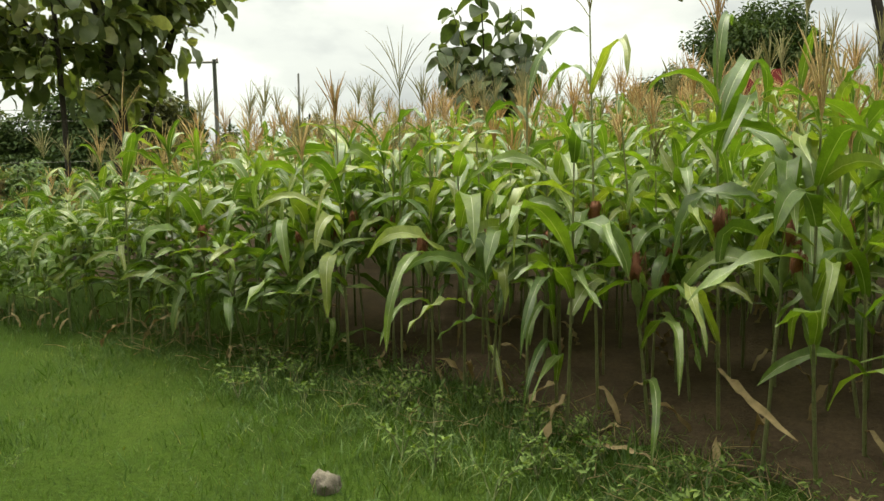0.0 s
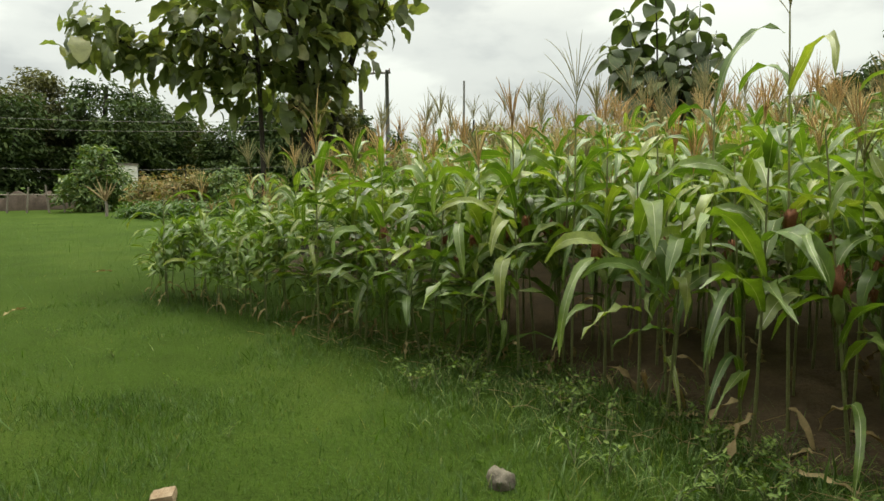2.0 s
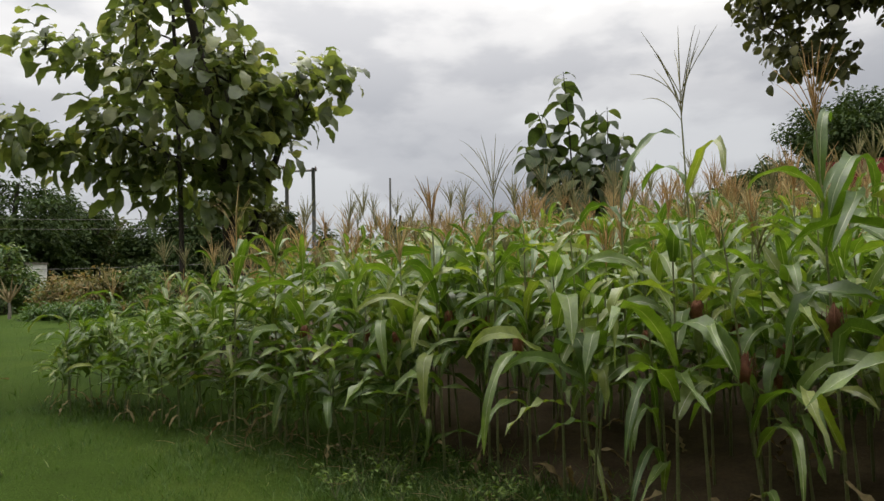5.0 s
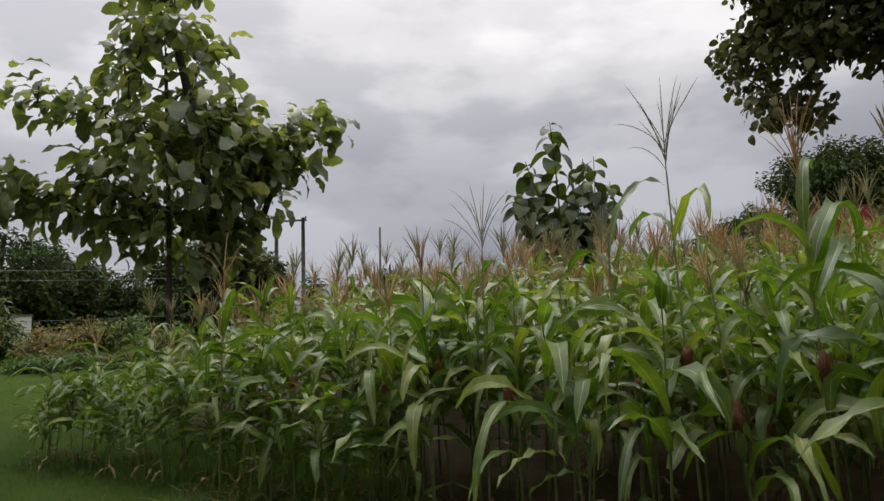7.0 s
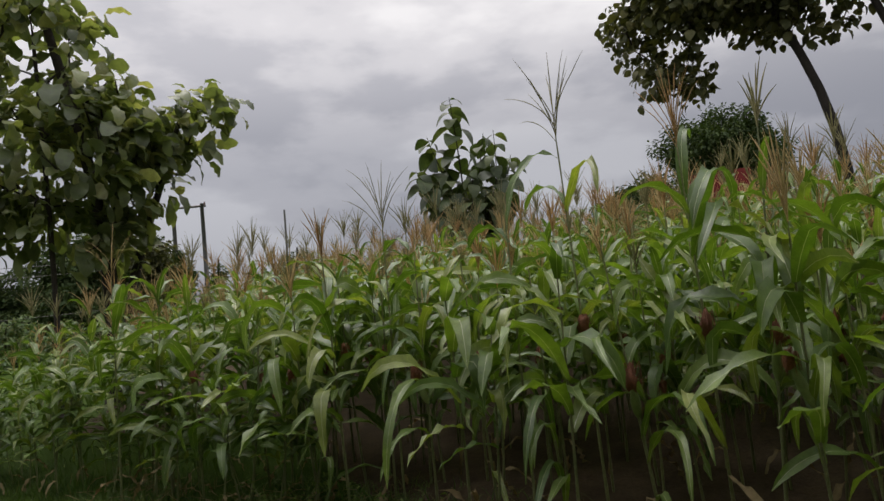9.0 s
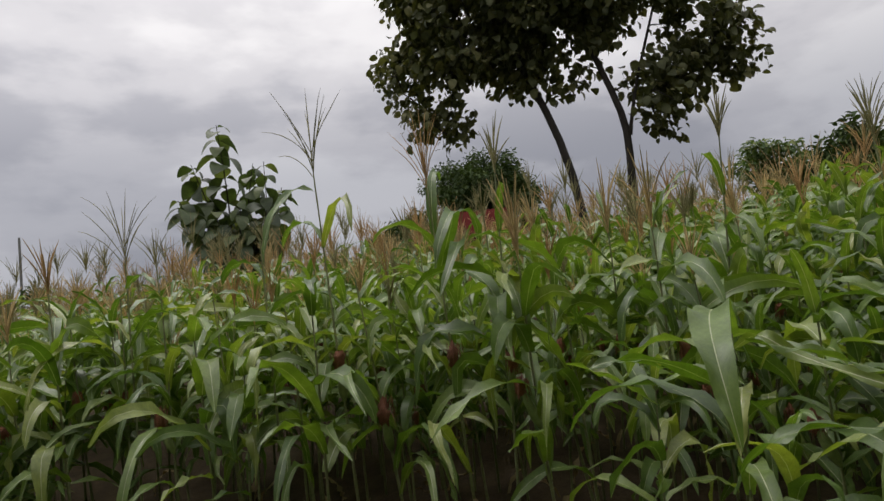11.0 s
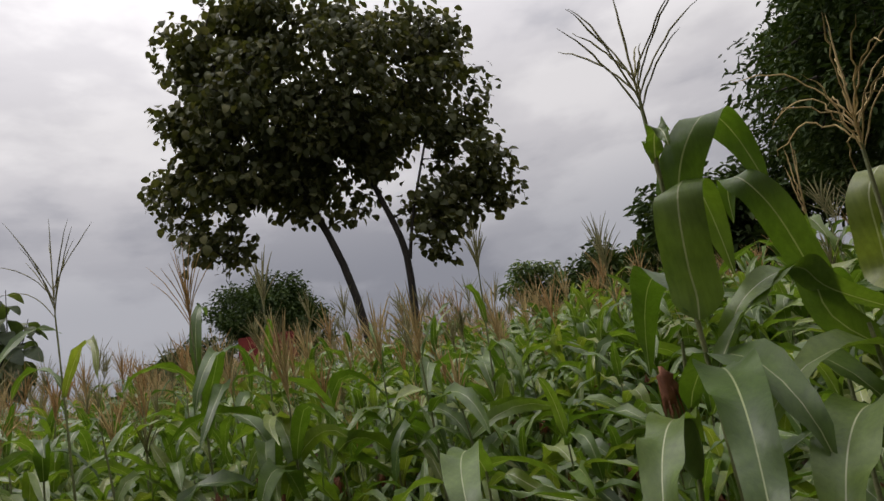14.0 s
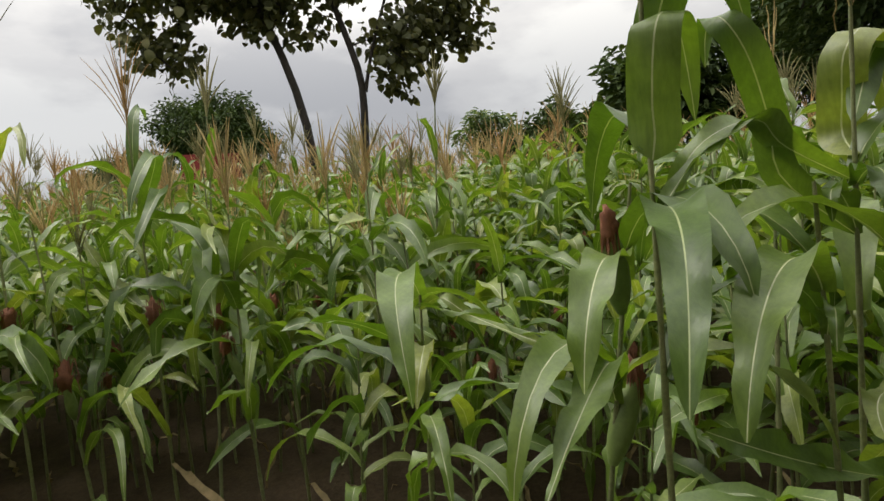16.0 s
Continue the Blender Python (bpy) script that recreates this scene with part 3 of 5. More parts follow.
def sow():
    """Rows along the lawn's edge; the first stands on the edge itself."""
    r = np.random.default_rng(5)
    spots = []
    for a, b in zip(FIELD[:10], FIELD[1:11]):
        n = max(1, int(np.linalg.norm(b - a) / 0.34))
        for k in range(n):
            spots.append(a + (b - a) * (k + r.uniform(0.1, 0.9)) / n)
    u, w = np.array([0.862, -0.507]), np.array([0.507, 0.862])
    for i in range(-14, 76):
        for k in range(-77, 116):
            p = np.array([-1.0, 5.0]) + u * (k * 0.245 + 0.12 * (i % 2)) + w * (i * 0.46) + r.normal(0, 0.055, 2)
            spots.append(p)
    p = np.array(spots)
    d = edge_distance(p[:, 0], p[:, 1])
    keep = inside_field(p[:, 0], p[:, 1]) & (d > 0.38)
    keep[: sum(max(1, int(np.linalg.norm(b - a) / 0.34)) for a, b in zip(FIELD[:10], FIELD[1:11]))] = True
    far = np.hypot(p[:, 0], p[:, 1])
    thin = r.uniform(0, 1, len(p)) < np.where(far > 17, 0.26, np.where(far > 12, 0.40, 1.1))
    az = np.degrees(np.arctan2(p[:, 0], p[:, 1]))
    clear = far > np.where(az > 45, 1.72, np.where(az > 33, 2.6, np.where(az > 8, 3.55, 1.55)))
    keep &= thin & clear & (far < 24) & (az > -52) & ((az < 105) | ((far < 7) & (az < 150)))
    for hx, hy, hr in HERO_ROOM:
        keep &= np.hypot(p[:, 0] - hx, p[:, 1] - hy) > hr
    return p[keep]


def edge_plant(label, x, y, height, lean, leaves, tassel=None, ears=(), more=4, dry=1, seed=0, broad=(), dead=()):
    """A plant with leaves set one by one; more: ordinary leaves besides."""
    r = np.random.default_rng(900 + seed)
    n = 9
    s = np.linspace(0, 1, 2 * n)
    line = np.stack([lean[0] * height * s, lean[1] * height * s, height * s], -1)
    rad = (0.009 if math.hypot(x, y) < 2.2 else 0.010) * (1 - 0.6 * s) * np.where(np.arange(2 * n) % 2 == 0, 1.16, 0.93)
    parts = [("stalk", tube(line, rad, 7, 2), "")]

    def on_stalk(z):
        return [lean[0] * z, lean[1] * z, z]

    for k, (z, az, ln, wd, rise, fall, bend, twist, side) in enumerate(leaves):
        near = math.hypot(x, y) < 2.2
        steps = 30 if near else 11
        gone = k in dead
        parts.append(("dry_leaf" if gone else "leaf", blade(on_stalk(z), az, ln, min(wd * (1.05 if near else 0.78), 0.112), rise, fall, bend, twist if near else twist + r.uniform(-25, 25), 0.011 if near else 0.013, seed * 13 + k, 6 if gone else 0, 6 if gone else 1, steps, side), "withered tan hanging leaf" if gone else ""))
    for k, (points, wide) in enumerate(broad):
        parts.append(("leaf", ribbon(points, wide, seed * 23 + k, out=(x, y, 0)), ""))
    for k in range(more):
        z = height * (0.46 + 0.50 * (k + r.uniform(0.2, 0.8)) / more)
        parts.append(("leaf", blade(on_stalk(z), r.uniform(0, 360), r.uniform(0.4, 0.7), r.uniform(0.06, 0.095), r.uniform(50, 75), r.uniform(-85, -45), r.uniform(0.8, 1.4), r.uniform(-40, 40), 0.01, seed * 17 + k), ""))
    for k in range(dry):
        parts.append(("dry_leaf", blade(on_stalk(0.18 + 0.1 * k), r.uniform(0, 360), 0.4, 0.035, 20, -88, 0.7, 60, 0.02, seed * 19 + k, 6, 6, 8), "withered brown lower leaf"))
    if tassel:
        size, slot, spread, droop, count = tassel
        parts.append(("tassel", tassel_geo(line[-1] - (0, 0, 0.03), size, seed + 3, slot, spread, lean, count, droop, 11 if math.hypot(x, y) < 2.4 else 6, 0.0020 if math.hypot(x, y) < 2.4 else 0.0028, 0.0035 if droop else 0.0012), ""))
    for k, (z, az) in enumerate(ears):
        husk, silk = ear_geo(on_stalk(z - 0.17), az, 0.19, 20, seed + k, 0.48 if math.hypot(x, y) < 2.4 else 1.5)
        parts.append(("ear", husk, ""))
        parts.append(("silk", silk, "dark red-brown silk tuft"))
    HERO_ROOM.append((x, y, 0.24))
    plant_thing(parts, label, Matrix.Translation((x, y, float(ground_height(x, y)))))


HERO_ROOM = []


# ---- plants along the edge that stand out one by one: height, azimuth, length, width, rise, fall, bend, twist, side of each leaf ----
edge_plant('tall maize plant with arching broad leaves and an open green tassel', 1.205, 0.558, 2.01, (0.003, -0.005), [
    (1.89, 224, 0.15, 0.034, 63, -90, 1.28, 30, 2),
    (1.5, 340, 0.63, 0.045, 51, -90, 1.65, 25, 25),
    (1.5, 220, 0.54, 0.077, 26, -69, 0.86, 0, -22),
], tassel=(0.27, 8, 44, 0.0, 11), ears=[], more=2, dry=1, seed=1, broad=[
    ([(0.002, -0.014, 1.605), (0.000, -0.022, 1.645), (-0.012, -0.028, 1.694), (-0.026, -0.044, 1.778), (-0.012, -0.050, 1.831), (0.070, -0.030, 1.853), (0.124, -0.016, 1.822), (0.148, -0.014, 1.750), (0.160, -0.014, 1.680)], 0.086),
    ([(0.006, -0.009, 1.70), (0.020, -0.020, 1.783), (0.022, -0.032, 1.845), (0.017, -0.062, 1.897), (0.045, -0.088, 1.945), (0.120, -0.082, 1.963), (0.169, -0.085, 1.927), (0.185, -0.096, 1.868), (0.199, -0.103, 1.815)], 0.078),
])
edge_plant('maize plant with a red-silked ear and hanging leaves', 1.225, 0.838, 1.58, (0.071, -0.107), [
    (1.39, 201, 0.45, 0.08, 65, -81, 0.68, 0, -2),
    (1.18, 212, 0.51, 0.068, 67, -52, 0.62, 0, -32),
    (1.15, 138, 0.49, 0.036, 20, -78, 2.39, 0, -3),
    (1.23, 129, 0.41, 0.021, 25, 14, 1.29, 0, 2),
], tassel=None, ears=[(1.2, 330), (1.5, 200)], more=3, dry=1, seed=2)
edge_plant('maize plant with broad pale-ribbed hanging leaves', 1.435, 0.348, 1.55, (-0.005, 0.017), [
    (1.36, 184, 0.53, 0.088, 67, -74, 0.65, 0, 2),
    (1.38, 104, 0.21, 0.04, 58, -51, 0.67, 0, 2),
    (1.28, 211, 0.21, 0.037, 67, -90, 1.38, 0, -22),
    (1.04, 120, 0.23, 0.044, 49, 0, 0.5, -60, -18),
], tassel=None, ears=[], more=3, dry=1, seed=3)
edge_plant('maize plant with a dry drooping straw tassel', 1.615, 0.408, 1.89, (0.007, -0.026), [
    (1.54, 219, 0.25, 0.061, 41, -90, 1.07, 0, -26),
    (1.45, 168, 0.24, 0.043, 72, -82, 1.41, 0, 39),
], tassel=(0.32, 3, 58, 0.75, 17), ears=[], more=3, dry=1, seed=4, broad=[
    ([(0.010, -0.035, 1.45), (-0.095, 0.051, 1.565), (-0.156, 0.044, 1.666), (-0.221, 0.044, 1.767), (-0.251, 0.063, 1.830), (-0.234, 0.097, 1.858), (-0.213, 0.124, 1.838), (-0.206, 0.132, 1.780)], 0.070),
    ([(0.011, -0.040, 1.55), (-0.129, 0.030, 1.621), (-0.180, 0.050, 1.668), (-0.240, 0.087, 1.659), (-0.290, 0.121, 1.623), (-0.313, 0.144, 1.573), (-0.324, 0.164, 1.530)], 0.060),
    ([(0.012, -0.042, 1.60), (0.090, 0.0, 1.65), (0.073, -0.008, 1.715), (0.046, -0.022, 1.791), (0.072, -0.038, 1.838), (0.125, -0.043, 1.850), (0.148, -0.053, 1.787), (0.171, -0.064, 1.690), (0.184, -0.073, 1.606)], 0.090),
    ([(0.012, -0.043, 1.66), (0.127, -0.051, 1.805), (0.116, -0.089, 1.814), (0.105, -0.130, 1.773), (0.100, -0.160, 1.704)], 0.055),
])
edge_plant('slender maize plant with a narrow closed straw tassel', 2.205, 0.808, 1.87, (0.015, -0.04), [
    (1.78, 198, 0.36, 0.063, 60, -82, 1.03, 0, 37),
], tassel=(0.30, 3, 8, 0.0, 3), ears=[], more=4, dry=1, seed=21)
edge_plant('leafy maize plant with wide low leaves', 1.605, 0.268, 1.45, (-0.0, 0.001), [
    (1.01, 151, 0.46, 0.093, 5, 25, 0.54, -70, -7),
    (1.16, 161, 0.33, 0.049, 23, -32, 1.14, 0, 58),
], tassel=None, ears=[], more=5, dry=1, seed=15)
edge_plant('maize plant with a pale hanging leaf and red silk', 1.395, 1.428, 1.42, (0.014, -0.012), [
    (1.34, 214, 0.67, 0.09, 50, -76, 0.82, 0, 37),
    (1.21, 149, 0.35, 0.042, 19, 14, 1.26, 0, 0),
    (1.13, 237, 0.39, 0.055, 64, -88, 1.07, 0, -36),
    (0.92, 233, 0.49, 0.058, 77, -72, 0.82, 0, 10),
    (1.31, 273, 0.39, 0.032, 27, -35, 0.5, 0, 15),
], tassel=None, ears=[(1.22, 200)], more=3, dry=1, seed=5, broad=[
    ([(0.018, -0.015, 1.30), (-0.061, -0.188, 1.349), (-0.039, -0.263, 1.307), (-0.003, -0.356, 1.265), (0.030, -0.439, 1.234), (0.055, -0.485, 1.227)], 0.032),
    ([(0.016, -0.013, 1.18), (-0.155, -0.011, 1.274), (-0.249, 0.028, 1.308), (-0.333, 0.055, 1.309), (-0.388, 0.073, 1.292)], 0.042),
])
edge_plant('tall maize plant with a rusty tassel, standing at the edge', 1.41, 3.42, 2.1, (-0.041, 0.016), [
    (1.81, 59, 0.67, 0.082, 88, -37, 1.85, 0, 0),
    (1.61, 274, 1.05, 0.107, 49, -82, 1.54, 0, -70),
    (1.5, 276, 1.01, 0.107, 66, -64, 0.9, 0, -70),
    (1.7, 20, 0.98, 0.082, 88, -76, 0.84, 20, 69),
    (1.14, 116, 0.69, 0.107, 29, 68, 1.25, 0, 2),
    (0.98, 212, 0.74, 0.069, 62, -47, 1.22, 0, 70),
    (0.51, 216, 1.05, 0.094, 57, -73, 1.68, 0, 70),
    (0.38, 267, 0.81, 0.057, -6, -4, 1.34, 60, 7),
], tassel=(0.48, 7, 27, 0.0, 16), ears=[(1.10, 246)], more=2, dry=0, seed=6, dead=(7,))
edge_plant('tall thin maize plant with an open tassel against the sky', 0.86, 3.79, 2.28, (-0.043, 0.009), [
    (1.85, 287, 0.79, 0.079, 60, -90, 1.45, 50, -34),
    (1.41, 36, 0.99, 0.099, 79, -79, 0.54, 30, -9),
    (0.68, 230, 0.9, 0.092, 60, -37, 0.85, 0, 70),
], tassel=(0.56, 8, 44, 0.0, 13), ears=[(1.14, 255)], more=3, dry=1, seed=7)
edge_plant('maize plant with a long arching leaf against the sky', 0.48, 4.06, 1.98, (-0.014, 0.002), [
    (1.8, 32, 0.9, 0.066, 83, -19, 1.39, 50, 19),
    (1.31, 351, 0.43, 0.076, 88, -61, 0.87, 40, 0),
], tassel=None, ears=[], more=4, dry=1, seed=8)
edge_plant('tall maize plant with a wide pale green tassel', -0.35, 4.88, 1.97, (-0.004, -0.0), [
    (1.03, 83, 0.71, 0.091, 54, 46, 1.3, 0, 5),
    (1.42, 318, 0.97, 0.091, 57, -64, 1.11, 0, -70),
], tassel=(0.55, 8, 36, 0.0, 12), ears=[], more=5, dry=1, seed=9)
edge_plant('maize plant with a sparse straw tassel at the field corner', -2.78, 5.77, 1.86, (0.003, 0.001), [
    (1.41, 319, 0.91, 0.108, 66, -62, 1.76, 0, -54),
], tassel=(0.55, 3, 42, 0.0, 7), ears=[], more=6, dry=1, seed=10)
edge_plant('maize plant with thin arching leaves at the front', -0.42, 4.98, 1.75, (0.005, 0.0), [
    (0.79, 220, 1.05, 0.072, 80, -83, 0.68, -30, 7),
    (0.42, 196, 0.89, 0.063, 70, -70, 0.82, -30, 0),
    (0.16, 195, 0.68, 0.063, 53, -82, 1.01, -20, 3),
    (1.15, 185, 0.5, 0.063, 64, -63, 1.31, -30, 0),
    (1.29, 219, 1.05, 0.072, 77, -90, 0.76, -30, 24),
], tassel=None, ears=[(1.0, 100)], more=2, dry=1, seed=11)
edge_plant('maize plant with long drooping leaves at the front', -0.11, 4.5, 1.72, (-0.014, -0.0), [
    (0.82, 244, 1.05, 0.095, 86, -90, 0.5, -45, 8),
    (1.03, 250, 0.9, 0.061, 68, -88, 0.85, -30, -10),
    (0.52, 232, 0.67, 0.069, 63, -71, 0.72, -20, 0),
    (1.14, 298, 0.68, 0.099, 88, -90, 1.23, 0, -12),
    (0.76, 42, 0.47, 0.069, 68, -90, 1.12, 20, 23),
], tassel=None, ears=[(0.92, 160)], more=2, dry=1, seed=12)
edge_plant('maize plant with a broad grey-green leaf and young ear', 0.28, 4.37, 1.7, (-0.067, 0.004), [
    (0.81, 341, 0.67, 0.089, 88, -34, 0.64, 45, 4),
    (0.56, 308, 1.05, 0.074, 43, -82, 1.52, 0, -70),
    (0.63, 231, 0.54, 0.059, 50, -44, 0.77, 0, 70),
    (0.24, 272, 0.58, 0.056, 70, -76, 0.6, 0, 16),
    (1.07, 308, 0.84, 0.089, 82, -90, 1.45, 20, -18),
], tassel=None, ears=[(0.95, 265)], more=2, dry=1, seed=13)
edge_plant('maize plant with low hanging leaves at the soil edge', 0.64, 3.89, 1.55, (-0.062, 0.01), [
    (0.65, 252, 0.95, 0.074, 85, -87, 0.76, -20, -16),
    (0.51, 244, 0.64, 0.067, 88, -90, 0.92, -20, -10),
    (0.24, 252, 0.91, 0.067, 88, -80, 0.88, -20, -17),
    (0.17, 272, 0.77, 0.074, 80, -73, 1.03, 0, -65),
], tassel=None, ears=[], more=3, dry=1, seed=14)
edge_plant('slender maize plant with red-brown silk and a yellowing low leaf', 1.07, 3.5, 1.65, (-0.11, 0.032), [
    (0.6, 288, 0.87, 0.087, 76, -83, 1.07, 0, -16),
    (0.47, 284, 0.86, 0.071, 67, -90, 1.16, 0, -42),
    (0.28, 267, 0.71, 0.062, 51, -79, 0.75, 0, -30),
    (0.91, 221, 0.92, 0.062, 67, -50, 0.96, 0, 70),
], tassel=None, ears=[(0.88, 240)], more=3, dry=1, seed=16)
edge_plant('maize plant with a wide bowed leaf over the soil', 1.93, 3.02, 1.62, (-0.044, 0.028), [
    (0.44, 192, 0.62, 0.104, 55, -50, 0.84, -45, -9),
    (0.7, 162, 0.33, 0.067, 48, 35, 1.29, 0, 3),
    (0.89, 189, 1.05, 0.104, 65, -61, 1.58, 0, 70),
    (1.02, 333, 0.21, 0.091, 88, -75, 1.64, 0, 2),
    (1.24, 196, 1.03, 0.104, 62, -34, 0.86, 0, 70),
], tassel=None, ears=[], more=4, dry=1, seed=17)
edge_plant('low maize plant at the lawn corner', -2.21, 6.0, 1.35, (-0.008, -0.003), [
    (0.49, 279, 1.05, 0.142, 88, -85, 0.62, 0, -32),
    (0.23, 257, 0.6, 0.087, 63, -69, 0.74, 0, -5),
], tassel=None, ears=[], more=6, dry=1, seed=18)
edge_plant('low maize plant with pale hanging leaves at the lawn corner', -2.88, 6.38, 1.35, (-0.024, -0.01), [
    (0.54, 254, 1.05, 0.107, 70, -78, 1.25, 0, 70),
], tassel=None, ears=[], more=7, dry=1, seed=19)
edge_plant('small bright maize plant standing out on the lawn', -5.47, 7.16, 1.2, (0.01, 0.007), [
], tassel=None, ears=[], more=8, dry=1, seed=20)


# ---- trees ----
def polar(az, dist, z=0.0):
    """A place by its bearing (degrees clockwise from +y) and distance."""
    return np.array([dist * math.sin(radians(az)), dist * math.cos(radians(az)), z])


def leaf_shape(kind):
    """One leaf of length 1 along +x from the origin, a little folded and arched."""
    if kind == "teak":
        s = np.array([0.0, 0.10, 0.26, 0.42, 0.58, 0.74, 0.89, 1.0])
        w = np.array([0.012, 0.04, 0.19, 0.23, 0.29, 0.25, 0.17, 0.02])
    elif kind == "teak_broad":
        s = np.array([0.0, 0.10, 0.24, 0.42, 0.60, 0.78, 0.92, 1.0])
        w = np.array([0.012, 0.05, 0.24, 0.34, 0.35, 0.27, 0.14, 0.015])
    elif kind == "round":
        s = np.array([0.0, 0.18, 0.46, 0.80, 1.0])
        w = np.array([0.02, 0.27, 0.41, 0.29, 0.04])
    elif kind == "long":
        s = np.array([0.0, 0.1, 0.35, 0.65, 0.88, 1.0])
        w = np.array([0.012, 0.03, 0.13, 0.17, 0.10, 0.01])
    else:
        v = np.array([(0, 0, 0), (0.28, 0.19, 0.05), (0.72, 0.16, 0.0), (1, 0, -0.16), (0.72, -0.16, 0.0), (0.28, -0.19, 0.05)], float)
        return v, np.array([(0, 3, 2, 1), (0, 5, 4, 3)]), np.zeros(2, int)
    z = 0.12 * np.sin(np.pi * s) - (0.42 if kind == "teak_broad" else 0.24) * s * s
    left = np.stack([s, w, z + 0.14 * w], -1)
    right = np.stack([s, -w, z + 0.14 * w], -1)
    mid = np.stack([s, 0 * s, z], -1)
    if kind == "teak":
        # wavy margins
        left[1:-1, 2] += 0.045 * np.cos(np.pi * np.arange(len(s) - 2))
        right[1:-1, 2] += 0.045 * np.sin(1.9 * np.arange(len(s) - 2))
    v = np.stack([left, mid, right], 1).reshape(-1, 3)
    f = [(3 * i + k, 3 * i + k + 1, 3 * i + k + 4, 3 * i + k + 3) for i in range(len(s) - 1) for k in range(2)]
    return v, np.array(f), np.zeros(len(f), int)


def scatter(template, places, headings, pitches, rolls, sizes):
    """Many copies of one small shape as one mesh."""
    v, f, m = template
    ch, sh, cp, sp, cr, sr = (g(a) for a in (headings, pitches, rolls) for g in (np.cos, np.sin))
    x = np.stack([ch * cp, sh * cp, sp], -1)
    y0 = np.stack([-sh, ch, 0 * ch], -1)
    z0 = np.cross(x, y0)
    y = cr[:, None] * y0 + sr[:, None] * z0
    z = cr[:, None] * z0 - sr[:, None] * y0
    basis = np.stack([x, y, z], 1) * sizes[:, None, None]
    out = np.einsum("vk,nkc->nvc", v, basis) + places[:, None]
    n = len(places)
    faces = (f[None] + (np.arange(n) * len(v))[:, None, None]).reshape(-1, 4)
    return out.reshape(-1, 3), faces, np.tile(m, n)


def limb(a, b, r0, r1, r, sag=0.12, sides=6, steps=6):
    a, b = np.asarray(a, float), np.asarray(b, float)
    s = np.linspace(0, 1, steps)[:, None]
    ln = np.linalg.norm(b - a)
    mid = (a + b) / 2 + np.array([0, 0, sag * ln]) + r.normal(0, 0.06 * ln, 3)
    p = (1 - s) ** 2 * a + 2 * s * (1 - s) * mid + s**2 * b
    return tube(p, np.linspace(r0, r1, steps), sides), p


def grow(trunks, blobs, count, seed, twig=0.012):
    """Limbs from the trunks to points spread through the crown (blobs: centre and radii). Returns limb meshes, twig ends and their outward headings."""
    r = np.random.default_rng(seed)
    nodes = np.concatenate([p[len(p) // 2 :] for p in trunks])
    vol = np.array([np.prod(b[1]) ** 0.55 for b in blobs])
    pts = []
    for k in r.choice(len(blobs), count, p=vol / vol.sum()):
        c, rad = blobs[k]
        d = r.normal(size=3)
        d *= r.uniform(0.35, 1.0) ** 0.5 / np.linalg.norm(d)
        pts.append(np.asarray(c) + d * np.asarray(rad))
    pts = np.array(pts)
    axis = nodes.mean(0)
    order = np.argsort(np.linalg.norm(pts - axis, axis=1))
    limbs, ends = [], []
    for q in pts[order]:
        below = np.linalg.norm(nodes - q, axis=1) + 0.6 * np.clip(nodes[:, 2] - q[2] + 0.2, 0, 9)
        a = nodes[np.argmin(below)]
        ln = np.linalg.norm(q - a)
        mesh, line = limb(a, q, twig * (1.0 + 0.9 * ln), twig * 0.55, r, 0.08)
        limbs.append(mesh)
        nodes = np.concatenate([nodes, line[2:]])
        ends.append(line[-1])
        if ln > 0.8:
            ends.append(line[-3])
    return limbs, np.array(ends)


def leafy(ends, centre, per, size, seed, kind="teak", droop=(-75, -5), reach=0.35):
    """Leaves round the twig ends: mostly outwards and hanging."""
    r = np.random.default_rng(seed)
    n = len(ends) * per
    e = np.repeat(ends, per, 0)
    out = e - np.asarray(centre)
    head = np.arctan2(out[:, 1], out[:, 0]) + r.normal(0, 1.1, n)
    place = e + reach * np.clip(r.normal(0, 1, (n, 3)), -1.5, 1.5) * (1, 1, 0.8)
    pitch = np.radians(r.uniform(*droop, n))
    roll = r.normal(0, 0.45, n)
    return leaf_shape(kind), place, head, pitch, roll, size * r.uniform(0.5, 1.2, n) * np.where(r.uniform(0, 1, n) < (0.15 if kind == "teak" else 0.0), 1.35, 1.0)


def leaf_parts(tree, data, mats, single, name="leaf"):
    """The first leaves as objects of their own on shared meshes, the rest as one mesh."""
    tpl, place, head, pitch, roll, size = data
    me = quad_mesh(name, tpl, mats)
    for k in range(min(single, len(place))):
        ob = new(name, me)
        ob.parent = tree
        x = Vector((math.cos(head[k]) * math.cos(pitch[k]), math.sin(head[k]) * math.cos(pitch[k]), math.sin(pitch[k])))
        y0 = Vector((-math.sin(head[k]), math.cos(head[k]), 0))
        z0 = x.cross(y0)
        y = math.cos(roll[k]) * y0 + math.sin(roll[k]) * z0
        z = math.cos(roll[k]) * z0 - math.sin(roll[k]) * y0
        rot = Matrix((x, y, z)).transposed().to_4x4()
        ob.matrix_basis = Matrix.Translation(place[k]) @ rot @ Matrix.Scale(size[k], 4)
    if len(place) > single:
        geo = scatter(tpl, place[single:], head[single:], pitch[single:], roll[single:], size[single:])
        tagged(part_of("crown", geo, mats, tree), kind="stuff")


def trunk_line(points, n=12):
    p = np.asarray(points, float)
    t = np.linspace(0, len(p) - 1, n)
    q = np.stack([np.interp(t, np.arange(len(p)), p[:, k]) for k in range(3)], -1)
    for _ in range(2):
        q[1:-1] = (q[:-2] + 2 * q[1:-1] + q[2:]) / 4
    return q


